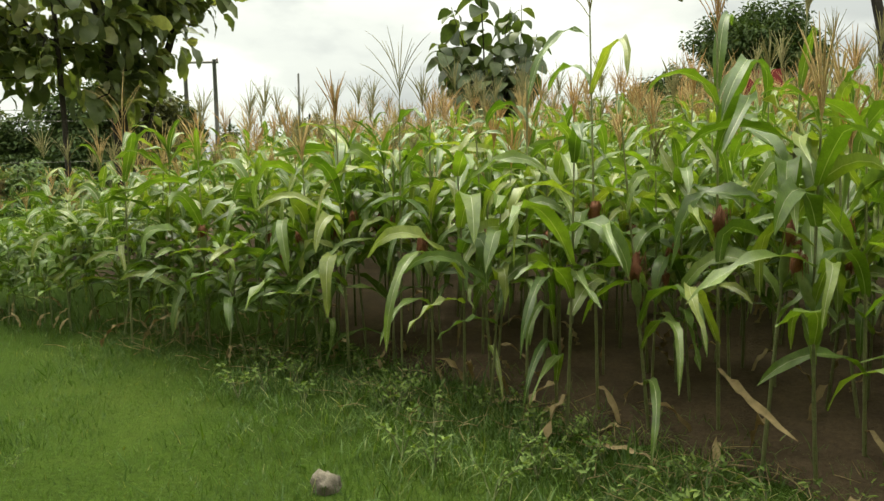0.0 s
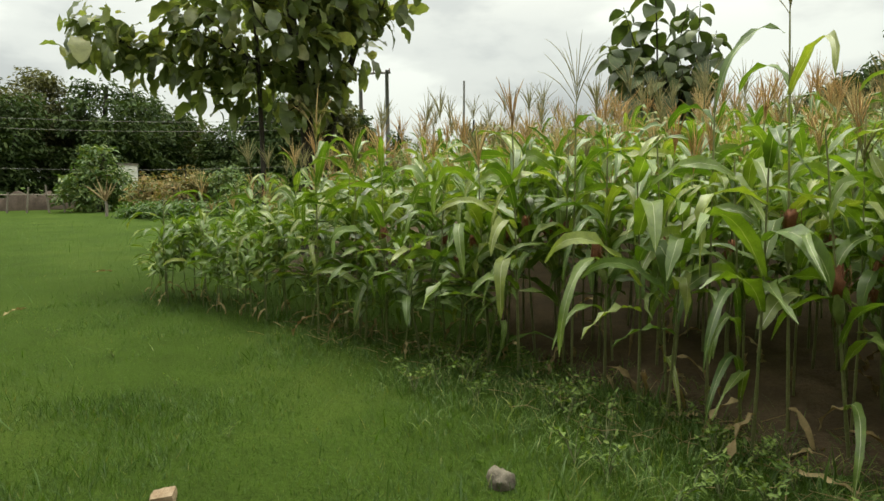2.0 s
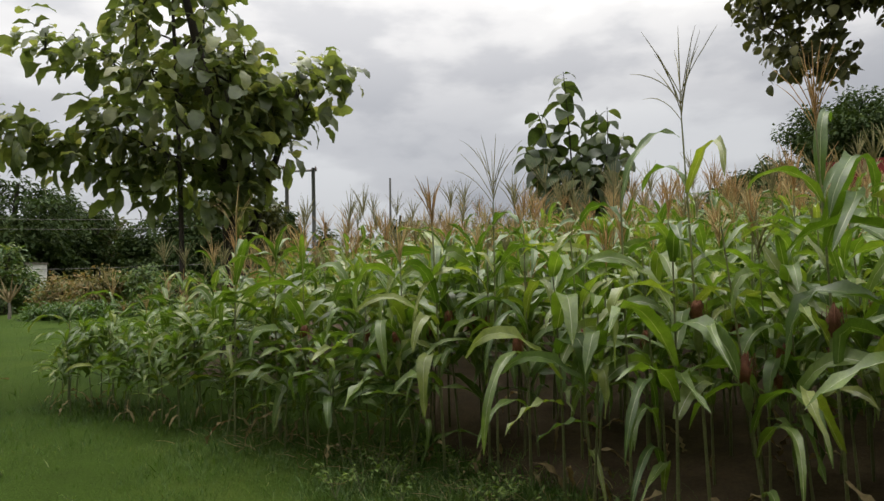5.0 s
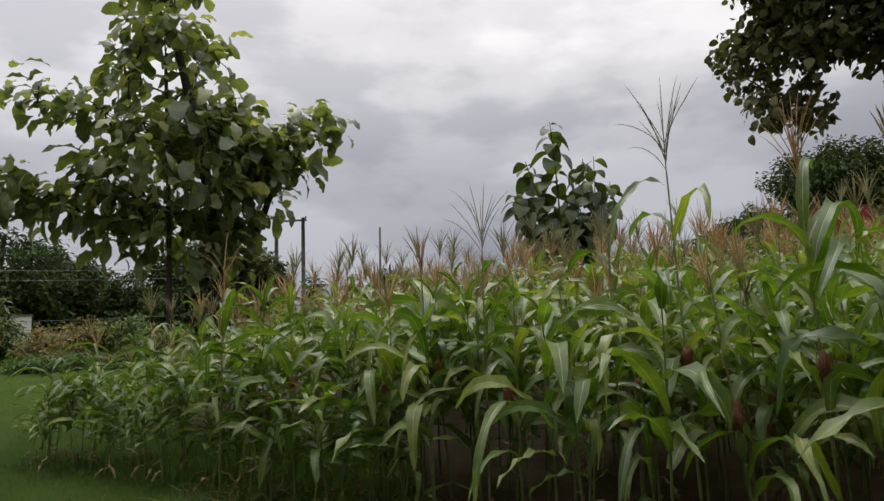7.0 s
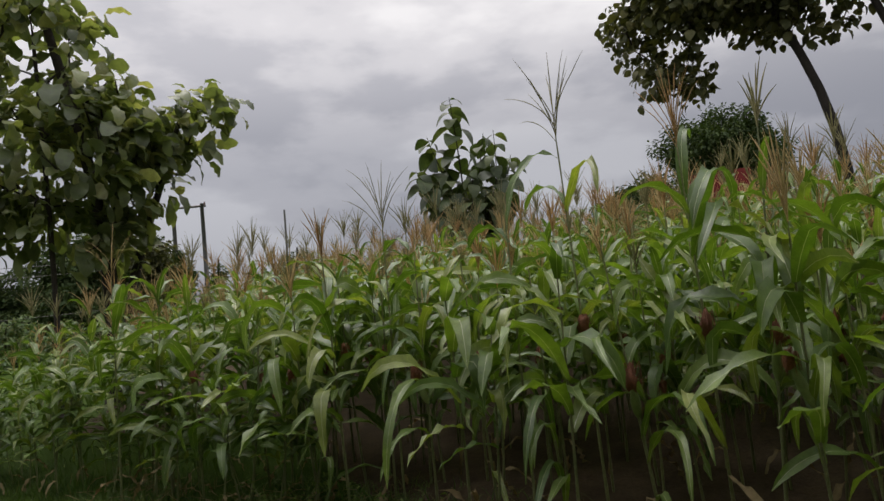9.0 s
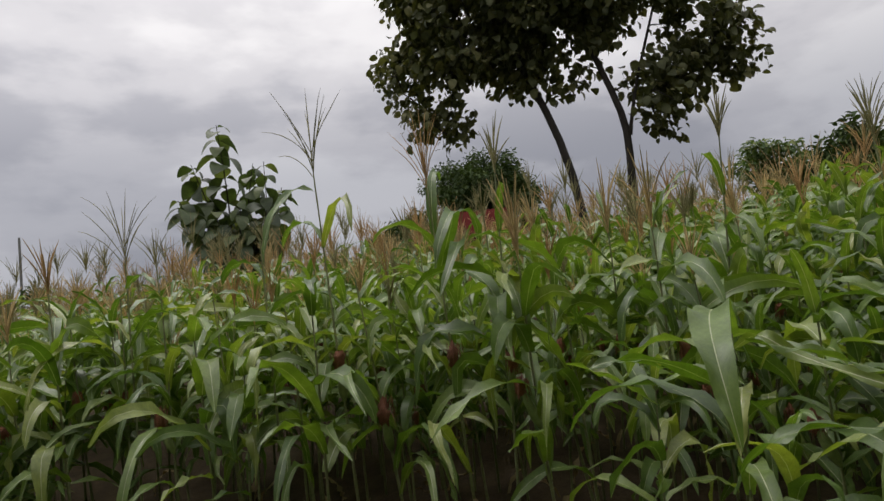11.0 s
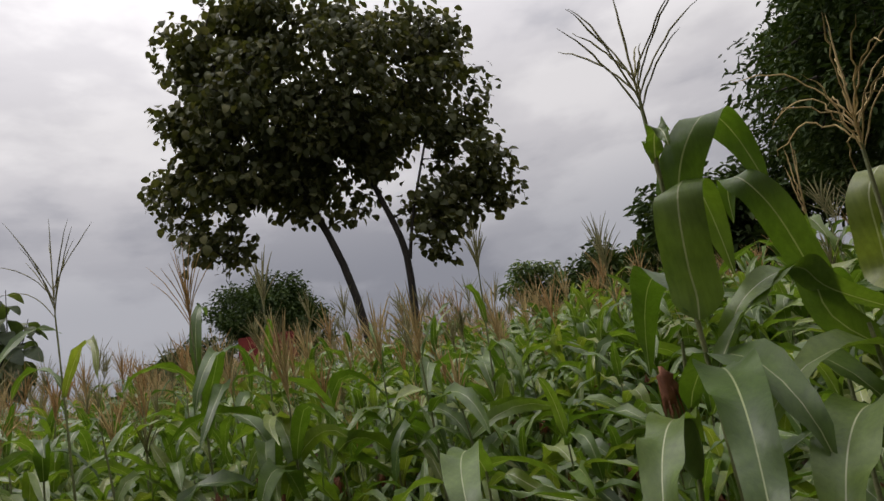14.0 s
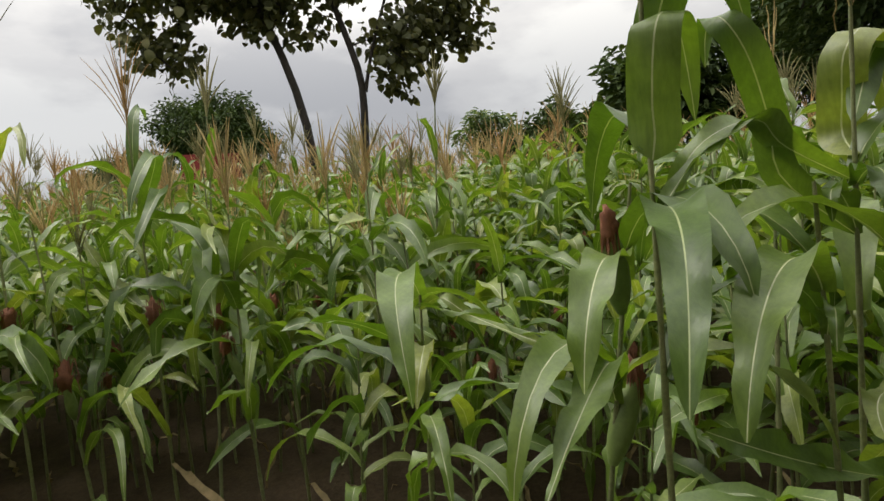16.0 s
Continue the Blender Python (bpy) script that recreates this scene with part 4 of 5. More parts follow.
def tree_thing(name, label, group, trunks, radii, blobs, count, per, size, seed, mats, kind="teak", single=0, droop=(-75, -5), reach=0.35, twig=0.014, bark=None, category="tree", centre=None):
    tree = tagged(new(name), label, category, group)
    lines = [trunk_line(p) for p in trunks]
    for p, (r0, r1) in zip(lines, radii):
        flare = np.linspace(r0, r1, len(p))
        flare[0] *= 1.25
        part_of("trunk", tube(p, flare, 10), [bark or M_BARK], tree)
    limbs, ends = grow(lines, blobs, count, seed, twig)
    if single and len(limbs) < 260:
        for g in limbs:
            part_of("limb", g, [bark or M_BARK], tree)
    else:
        tagged(part_of("branchwork", joined(limbs), [bark or M_BARK], tree), kind="stuff")
    mid = np.mean([b[0] for b in blobs], 0) if centre is None else centre
    leaf_parts(tree, leafy(ends, mid, per, size, seed + 1, kind, droop, reach), mats, single)
    if kind == "teak":
        # narrow half-folded leaves that hang at the crown's lower edge
        low = ends[np.argsort(ends[:, 2])[: len(ends) // 3]]
        leaf_parts(tree, leafy(low, mid, max(2, per // 3), size * 1.05, seed + 2, "long", (-90, -55), reach), mats, 0, "hanging_leaf")
    return tree


def build_teak_a():
    """The big-leaved tree with two stems at the field's corner."""
    d = 12.5
    t1 = [polar(-29.2, d, 0), polar(-29.3, d, 2.2), polar(-29.6, d, 4.2), polar(-30.0, d, 6.2)]
    t2 = [polar(-25.6, d + 0.5, 0), polar(-25.4, d + 0.4, 2.0), polar(-26.3, d + 0.2, 4.0), polar(-29.0, d, 6.4), polar(-30.5, d, 7.8)]
    t3 = [polar(-25.0, d + 0.6, 0), polar(-24.2, d + 0.6, 2.2), polar(-22.0, d, 3.6), polar(-20.0, d - 0.3, 4.9)]
    blobs = [(polar(-28.5, d, 4.4), (1.7, 1.4, 0.9)), (polar(-29.2, d, 5.8), (1.0, 1.0, 1.3)), (polar(-31.2, d, 7.5), (0.6, 0.7, 1.2)), (polar(-26.5, d, 5.2), (0.9, 0.9, 0.8)), (polar(-28.5, d, 3.5), (1.2, 0.9, 0.45)),
             (polar(-23.2, d, 4.65), (0.75, 0.8, 0.5)), (polar(-19.6, d - 0.3, 4.98), (0.45, 0.5, 0.28)), (polar(-17.6, d - 0.3, 5.2), (0.25, 0.3, 0.15)), (polar(-33.6, d, 3.55), (0.7, 0.8, 0.5)), (polar(-40.0, d, 3.8), (0.5, 0.5, 0.35)),
             (polar(-37.0, d, 5.4), (0.6, 0.5, 0.35)), (polar(-25.6, d, 3.5), (0.6, 0.7, 0.35)), (polar(-32.3, d, 3.25), (0.7, 0.7, 0.35)), (polar(-37.6, d, 3.75), (0.3, 0.4, 0.25)), (polar(-23.2, d, 4.1), (0.6, 0.6, 0.35)), (polar(-20.6, d - 0.2, 4.62), (0.4, 0.4, 0.25)), (polar(-26.3, d, 3.0), (0.35, 0.4, 0.6))]
    tree_thing("teak_tree", "big-leaved green teak tree with several stems at the field corner", "teak trees", [t1, t2, t3], [(0.05, 0.03), (0.16, 0.04), (0.11, 0.035)],
               blobs, 225, 10, 0.37, 21, [M_TEAK], "teak", 300, droop=(-65, 22), reach=0.24)


def build_teak_young():
    """Slender shoots from one root, each with crossed pairs of large drooping leaves."""
    r = np.random.default_rng(33)
    d = 15.0
    g = float(ground_height(*polar(3.8, d)[:2]))
    tree = tagged(new("young_teak_tree"), "young teak tree with large drooping dark leaves", "tree", "teak trees")
    root = polar(3.8, d, g)
    tpl = quad_mesh("leaf", leaf_shape("teak_broad"), [M_TEAK_YOUNG])
    # bearing and height of points along each shoot, depth, leaf size
    shoots = [([(3.5, 2.6), (3.35, 3.4), (3.15, 4.6), (2.9, 5.45), (2.72, 6.0)], 0.0, 0.52), ([(4.0, 2.6), (4.3, 3.6), (5.0, 4.6), (5.4, 5.2)], 0.4, 0.46), ([(4.4, 2.6), (5.3, 3.3), (6.3, 4.0), (6.3, 5.1)], -0.2, 0.46),
              ([(4.6, 2.5), (6.0, 3.3), (7.3, 4.2), (7.6, 4.6)], 0.3, 0.44), ([(3.2, 2.5), (2.6, 3.6), (1.3, 4.5), (0.5, 5.15)], 0.1, 0.48), ([(3.0, 2.5), (1.8, 3.4), (0.3, 3.95), (-0.7, 4.3)], -0.3, 0.48),
              ([(3.4, 2.3), (2.2, 3.0), (1.0, 3.5), (0.0, 3.6)], 0.3, 0.38), ([(4.2, 2.3), (5.2, 2.9), (6.4, 3.4), (7.2, 3.5)], 0.0, 0.38), ([(3.8, 2.4), (3.9, 3.3), (4.2, 4.2)], -0.5, 0.42), ([(3.5, 2.4), (2.8, 3.2), (2.1, 4.0)], -0.5, 0.42), ([(3.9, 2.2), (4.8, 2.8), (5.2, 3.7)], -0.5, 0.42), ([(3.3, 2.2), (2.4, 2.7), (1.4, 3.1)], -0.5, 0.42)]
    for line, deep, size in shoots:
        pts = [root] + [polar(a, d + deep, z) for a, z in line]
        q = trunk_line(pts, 22)
        part_of("shoot", tube(q, np.linspace(0.035, 0.007, len(q)), 6), [M_BARK], tree)
        turn = r.uniform(0, 360)
        for k, s in enumerate(np.arange(0.30 + r.uniform(0, 0.05), 0.999, 0.054)):
            p = np.array([np.interp(s * (len(q) - 1), np.arange(len(q)), q[:, c]) for c in range(3)])
            for side in (0, 180):
                head = radians(turn + 90 * (k % 2) + side + r.normal(0, 18))
                tip = 1 - 0.42 * max(0.0, (s - 0.75) / 0.25)
                pitch = radians(r.uniform(-48, 2) * (0.4 + 0.6 * tip))
                x = Vector((math.cos(head) * math.cos(pitch), math.sin(head) * math.cos(pitch), math.sin(pitch)))
                y = Vector((-math.sin(head), math.cos(head), 0)).normalized()
                y = Matrix.Rotation(r.normal(0, 0.35), 3, x) @ y
                rot = Matrix((x, y, x.cross(y))).transposed().to_4x4()
                ob = new("leaf", tpl)
                ob.parent = tree
                ob.matrix_basis = Matrix.Translation(p) @ rot @ Matrix.Scale(size * tip * r.uniform(0.92, 1.3), 4)


def build_twin_tree():
    d = 17.0
    g = float(ground_height(9.4, 14.2))
    t1 = [polar(33.3, d, g), polar(33.0, d, 3.5), polar(32.2, d, 5.1), polar(30.4, d, 6.65), polar(28.6, d, 7.8), polar(27.6, d, 9.2), polar(28.0, d, 11.5)]
    t2 = [polar(36.9, d, g), polar(37.1, d, 4.1), polar(37.5, d, 5.3), polar(37.0, d, 6.0), polar(35.6, d, 7.2), polar(34.2, d, 8.6), polar(33.0, d, 10.4)]
    t3 = [polar(37.5, d, 5.25), polar(38.3, d, 6.3), polar(39.8, d, 7.6), polar(41.5, d, 9.0)]
    blobs = [(polar(31.0, d, 10.5), (3.5, 2.8, 3.0)), (polar(25.6, d, 9.3), (2.1, 2.0, 2.3)), (polar(21.4, d, 7.7), (1.2, 1.1, 1.0)), (polar(21.4, d, 6.2), (0.85, 0.8, 0.65)), (polar(27.4, d, 7.8), (1.5, 1.1, 0.75)), (polar(28.6, d, 6.8), (0.28, 0.3, 0.3)),
             (polar(38.0, d, 9.7), (2.1, 2.0, 2.1)), (polar(44.0, d, 7.8), (1.0, 1.0, 1.0)), (polar(42.8, d, 9.4), (1.3, 1.2, 1.3)), (polar(21.6, d, 10.2), (1.2, 1.1, 1.1)), (polar(18.7, d, 7.7), (0.7, 0.7, 0.6)), (polar(46.0, d, 7.0), (0.6, 0.6, 0.6)), (polar(41.2, d, 5.6), (0.7, 0.6, 0.5)), (polar(43.0, d, 11.2), (0.9, 0.9, 0.8)), (polar(27.5, d, 12.6), (1.1, 1.1, 0.9)), (polar(43.0, d, 6.7), (1.25, 0.9, 0.6)), (polar(33.8, d, 6.8), (0.4, 0.4, 0.65)), (polar(39.7, d, 6.3), (0.75, 0.8, 0.8)), (polar(30.2, d, 7.2), (0.5, 0.6, 0.5)), (polar(32.0, d, 9.0), (1.6, 1.4, 1.3)), (polar(30.0, d, 12.4), (1.5, 1.4, 1.3)), (polar(37.5, d, 12.0), (1.4, 1.3, 1.1)), (polar(22.6, d, 11.8), (1.2, 1.2, 1.0))]
    tree_thing("twin_stem_tree", "dark broad-crowned tree with two leaning stems", "trees behind the field", [t1, t2, t3], [(0.125, 0.06), (0.115, 0.055), (0.05, 0.025)],
               blobs, 560, 32, 0.24, 44, [M_TEAK_DARK], "round", 300, droop=(-85, 5), reach=0.27, twig=0.016)


def far_tree(name, label, az, dist, top, half, seed, mats, base_z=None, crown_from=0.35, size=0.42, count=70, per=55, category="tree", group="trees in the distance", squash=1.0, kind="small", low=0.30):
    """A dense dark tree: trunk, limbs, and clumps of small leaves with an uneven outline."""
    r = np.random.default_rng(seed)
    c = polar(az, dist)
    g = float(ground_height(c[0], c[1])) if base_z is None else base_z
    h = top - g
    z0 = g + h * crown_from
    blobs = []
    for k in range(9):
        a, q = 2 * np.pi * k / 8, r.uniform(0.35, 0.62)
        if k == 8:
            a, q = 0, 0
        zz = z0 + (top - z0) * (low + 0.45 * r.uniform(0, 1) * (1 - 0.5 * q) if k < 8 else 0.62)
        rad = half * r.uniform(0.42, 0.58)
        blobs.append(((c[0] + q * half * np.cos(a), c[1] + q * half * np.sin(a), zz), (rad, rad, min(rad * squash, (top - zz) * 0.98))))
    trunk = [(c[0], c[1], g), (c[0] + r.normal(0, 0.1), c[1], g + 0.5 * h), (c[0] + r.normal(0, 0.3), c[1], g + 0.8 * h)]
    tree_thing(name, label, group, [trunk], [(0.02 * h + 0.05, 0.01 * h)], blobs, count, per, size, seed, mats, kind, 0, (-60, 30), 0.08 * half + 0.10, 0.02, category=category, centre=(c[0], c[1], z0))


DARK = "dense dark green broadleaf tree in the distance"


def build_far_trees():
    far_tree("mango_tree", "rounded dark green mango tree beyond the field", 24.9, 47, 12.6, 4.3, 60, [M_MANGO], crown_from=0.35, count=150, per=90, size=0.36)
    far_tree("tree", "low rounded green tree beyond the field", 17.6, 44, 8.6, 2.8, 61, [M_MANGO], crown_from=0.2, per=70)
    far_tree("shrub", "round yellow-green shrub beyond the maize", 46.9, 30, 6.9, 1.5, 62, [M_SHRUB], crown_from=0.4, squash=1.5, low=0.4, count=40, per=40, size=0.3, category="shrub")
    far_tree("shrub", "dark green shrub beyond the maize", 49.4, 30, 6.3, 1.3, 63, [M_MANGO], crown_from=0.4, squash=1.5, low=0.4, count=40, per=40, size=0.3, category="shrub")
    far_tree("tree", DARK, 52.8, 34, 7.7, 2.2, 64, [M_MANGO], crown_from=0.4, squash=1.4, low=0.4)
    far_tree("tree", DARK, 57.5, 27, 7.0, 2.0, 65, [M_MANGO], crown_from=0.15)
    far_tree("tree", DARK, 62.5, 24, 8.8, 2.6, 66, [M_MANGO], crown_from=0.12, count=100, per=60)
    far_tree("tree", "tall dense dark tree at the field's far side", 72.5, 24, 14.5, 2.7, 70, [M_MANGO], crown_from=0.12, count=150, per=80, size=0.30, squash=1.4)
    far_tree("tree", "huge dense dark tree overhanging the field edge", 81.6, 21, 15.5, 5.2, 67, [M_MANGO], crown_from=0.10, count=330, per=115, size=0.27, squash=1.2)
    far_tree("tree", "huge dense dark tree overhanging the field edge", 84.0, 25, 19.0, 5.4, 69, [M_MANGO], crown_from=0.10, count=180, per=60, size=0.42, squash=1.2)
    far_tree("tree", DARK, 92, 20, 13.0, 4.6, 68, [M_MANGO], crown_from=0.12, count=120, per=60)
    # added trees, all out of view: they cut the side light on the crop
    for k, (az, dist, top, half) in enumerate([(-72, 19, 10.0, 3.6), (-84, 20, 10.5, 4.0), (130, 13, 11.0, 4.2), (112, 10.5, 12.0, 4.5)]):
        far_tree("tree", "dense dark green tree added out of view to block sky light", az, dist, top, half, 160 + k, [M_MANGO], None, 0.05, 0.55, 90, 60, group="trees beside the lawn", squash=1.2)
    spec = [(-58, 44, 8.4, 4.2), (-52.5, 46, 8.8, 3.8), (-48.2, 44, 8.0, 3.7), (-44.3, 47, 9.0, 3.6), (-40.6, 45, 8.8, 3.5), (-37.4, 48, 8.0, 3.0), (-34.4, 50, 6.2, 2.6), (-31.6, 46, 5.4, 2.6),
            (-27.6, 40, 7.0, 2.6), (-24.4, 42, 8.8, 2.6), (-22.0, 44, 8.0, 2.0)]
    for k, (az, dist, top, half) in enumerate(spec):
        far_tree("tree", DARK, az, dist, top, half, 80 + k, [M_MANGO if k % 3 else M_TEAK_DARK], 0.0, 0.05, 0.34, 150, 85, squash=1.3, low=0.2)
    far_tree("hedge_bush", "bushy green shrub before the far trees", -41.0, 36, 3.5, 1.7, 101, [M_SHRUB], 0.0, 0.05, 0.28, 60, 60, "shrub", squash=1.2, low=0.1)
    far_tree("hedge_bush", "yellow-green shrub at the lawn's far edge", -52.4, 21, 2.6, 1.35, 102, [M_SHRUB], 0.0, 0.02, 0.2, 80, 60, "shrub", squash=1.2, low=0.08)
    for k, (az, dist, top) in enumerate([(-37.2, 32, 1.9), (-35.4, 30, 2.0), (-33.6, 31, 1.9), (-31.8, 30, 2.2), (-29.5, 28, 2.0)]):
        far_tree("hedge_bush", "straggling rust and tan withered shrub" if k < 3 else "straggling green shrub behind the maize", az, dist, top, 1.1, 110 + k, [M_STRAGGLE if k < 3 else M_SHRUB], 0.0, 0.3, 0.20, 60, 30, "shrub", squash=1.1, low=0.08)
    for k, (az, dist, top) in enumerate([(-38.6, 29, 0.75), (-36.6, 28, 0.85), (-34.6, 27, 0.8), (-32.6, 27, 0.9)]):
        far_tree("low_bush", "low rank green weeds at the lawn's far side", az, dist, top, 1.0, 170 + k, [M_GRASS], 0.0, 0.02, 0.16, 40, 40, "bush", group="low weeds behind the corner", squash=0.6, low=0.05)
    for k, (az, dist, top) in enumerate([(-17.6, 52, 6.9), (-11.2, 60, 8.4), (-8.6, 58, 7.0), (-14.2, 60, 6.3), (-6.0, 60, 6.4)]):
        far_tree("tree", "small slender tree on the skyline", az, dist, top, 0.8 + 0.4 * (k % 2), 120 + k, [M_MANGO], 1.0, 0.2, 0.35, 26, 22)
    for k, az in enumerate((10, 13, 20, 30, 34, 38.5, 42, 45)):
        far_tree("tree", "low dark tree line beyond the field", az, 60, 6.8 + 0.9 * (k % 3), 2.6, 130 + k, [M_MANGO], 1.5, 0.05, 0.6, 36, 40)


# ---- power line, hut, fence ----
def build_poles():
    """Two concrete poles with a crossarm, braces, insulators and a transformer."""
    pair = tagged(new("power_pole_pair"), "twin weathered concrete power poles joined by a crossarm", "power pole")
    a, b = polar(-20.75, 45), polar(-18.55, 45)
    for p, z in ((a, 8.75), (b, 8.75)):
        part_of("pole", tube([(p[0] + 0.10, p[1], 0), (p[0], p[1], z)], [0.17, 0.12], 4), [M_CONCRETE], pair)
    d = (b - a) / np.linalg.norm(b - a)
    part_of("crossarm", tube([a - d * 0.25 + (0, 0, 8.45), b + d * 0.25 + (0, 0, 8.60)], [0.075, 0.075], 4), [M_STEEL], pair)
    for s in (-0.1, 0.5, 1.1):
        p = a + (b - a) * s + (0, 0, 8.6)
        part_of("insulator", tube([p, p + (0, 0, 0.08), p + (0, 0, 0.12), p + (0, 0, 0.26)], [0.06, 0.03, 0.07, 0.03], 8), [M_INSULATOR], pair)
    pole = tagged(new("power_pole"), "single far concrete power pole above the crop", "power pole")
    p = polar(-12.0, 62)
    part_of("pole", tube([(p[0], p[1], 0.5), (p[0], p[1], 10.6)], [0.14, 0.09], 6), [M_CONCRETE], pole)


def build_wires():
    for z, y in ((4.05, 0), (4.55, 0.4), (2.15, -0.5)):
        p0, p1 = polar(-62, 44, z + 0.6), polar(-24, 36, z + 0.15)
        s = np.linspace(0, 1, 14)[:, None]
        line = p0 + (p1 - p0) * s - np.array([0, 0, 1.0]) * 0.5 * 4 * s * (1 - s) + np.array([0, y, 0])
        tagged(new("cable", quad_mesh("cable", tube(line, np.full(14, 0.010), 5), [M_STEEL])), "thin grey overhead cable sagging before the trees", "cable", "overhead cables")


def build_hut(name, label, az, dist, wide, deep, wall_z, ridge_z, wall_mat, roof_mat):
    hut = tagged(new(name), label, "hut")
    c = polar(az, dist)
    g = float(ground_height(c[0], c[1]))
    body = joined([box(-wide / 2, -deep / 2, g - 0.1, wide / 2, deep / 2, wall_z)])
    m = Matrix.Translation((c[0], c[1], 0)) @ Matrix.Rotation(radians(-az), 4, "Z")
    part_of("wall", moved(body, m), [wall_mat], hut, smooth=False)
    v, f = [], []
    for side in (-1, 1):
        n = len(v)
        e = deep / 2 + 0.45
        drop = wall_z - 0.15
        v += [(-wide / 2 - 0.35, side * e, drop), (wide / 2 + 0.35, side * e, drop), (wide / 2 + 0.35, 0, ridge_z), (-wide / 2 - 0.35, 0, ridge_z)]
        v += [(x, y, z + 0.09) for x, y, z in v[n : n + 4]]
        f += [(n, n + 1, n + 2, n + 3), (n + 4, n + 5, n + 6, n + 7), (n, n + 1, n + 5, n + 4), (n + 1, n + 2, n + 6, n + 5), (n + 3, n, n + 4, n + 7)]
    part_of("roof", moved((np.array(v, float), np.array(f), np.zeros(len(f), int)), m), [roof_mat], hut, smooth=False)
    dm = joined([box(-0.42, -deep / 2 - 0.03, g, 0.42, -deep / 2 - 0.004, g + 1.9)])
    part_of("door", moved(dm, m), [M_POST], hut, smooth=False)
    return hut


def build_gate_pier():
    """A short whitewashed wall end with a coping, half behind the hedge."""
    pier = tagged(new("wall_pier"), "whitewashed masonry wall end beside the hedge", "wall")
    m = Matrix.Translation(polar(-38.95, 37)) @ Matrix.Rotation(radians(38.95), 4, "Z")
    part_of("wall_body", moved(box(-0.42, -0.2, -0.1, 0.42, 0.2, 2.25), m), [M_WHITEWASH], pier, smooth=False)
    part_of("coping", moved(box(-0.47, -0.25, 2.25, 0.47, 0.25, 2.33), m), [M_STONE], pier, smooth=False)


def build_fence():
    r = np.random.default_rng(8)
    wall = tagged(new("low_wall"), "low crumbling dark mud wall at the lawn's edge", "wall")
    a, b = polar(-48.5, 39), polar(-42.4, 40)
    n = 26
    s = np.linspace(0, 1, n)
    base = a + (b - a) * s[:, None]
    top = 0.72 + 0.10 * np.sin(s * 21) + r.normal(0, 0.10, n)
    v = np.concatenate([base + (0, -0.15, -0.05), base + np.stack([0 * s, 0 * s - 0.12, top], -1), base + np.stack([0 * s, 0 * s + 0.12, top], -1), base + (0, 0.15, -0.05)])
    f = np.array([(k * n + i, k * n + i + 1, (k + 1) * n + i + 1, (k + 1) * n + i) for k in range(3) for i in range(n - 1)])
    part_of("wall_body", (v, f, np.zeros(len(f), int)), [M_BRICKWALL], wall)
    fence = tagged(new("fence"), "pale wooden rail fence on thin leaning posts", "fence")
    for k in range(6):
        p = polar(-49.0 + 1.1 * k + r.uniform(-0.3, 0.3), 36)
        part_of("post", tube([p, p + (r.normal(0, 0.1), 0, r.uniform(0.9, 1.3))], [0.045, 0.035], 6), [M_POST], fence)
    for z in (0.8,):
        part_of("rail", tube([polar(-49.2, 36, z), polar(-46, 36, z + 0.05), polar(-43.0, 36, z)], [0.035, 0.03, 0.035], 6), [M_POST], fence)


def build_dry_tuft():
    """A clump of dead pale spikes standing before the far hedge."""
    r = np.random.default_rng(58)
    c = polar(-40.65, 31)
    tuft = tagged(new("dry_clump"), "dead pale spiky plant clump before the hedge", "dry plant")
    for k in range(15):
        a, tilt, ln = 2.4 * k + r.normal(0, 0.3), radians(8 + 3.2 * k), r.uniform(0.75, 1.25)
        d = Vector((math.sin(tilt) * math.cos(a), math.sin(tilt) * math.sin(a), math.cos(tilt)))
        p = [Vector((c[0], c[1], 0.62)) + d * ln * q + Vector((0, 0, -0.10 * q * q * tilt)) for q in (0.0, 0.35, 0.7, 1.0)]
        part_of("spike", tube([tuple(q) for q in p], [0.030, 0.038, 0.026, 0.006], 4), [M_DRY], tuft)
    part_of("stem", tube([(c[0], c[1], -0.05), (c[0] + 0.03, c[1], 0.3), (c[0], c[1], 0.66)], [0.07, 0.06, 0.05], 7), [M_POST], tuft)


build_teak_a()
build_dry_tuft()
build_teak_young()
build_twin_tree()
build_far_trees()
build_poles()
build_wires()
build_hut("hut", "red-roofed brick hut half hidden by the maize", 24.2, 37, 2.2, 3.0, 5.1, 6.6, M_ROOF, M_ROOF)
build_gate_pier()
build_fence()


# ---- the crop itself ----
TALL_ONES = [(19.3, 4.8), (25.6, 3.3), (14.7, 7.8), (32.2, 4.0), (35.9, 3.8), (38.7, 3.5), (43.3, 4.0), (46.9, 4.8), (50.3, 6.8), (55.3, 5.8), (29.5, 3.3), (24.1, 4.6), (15.8, 6.4), (-26.7, 7.2)]


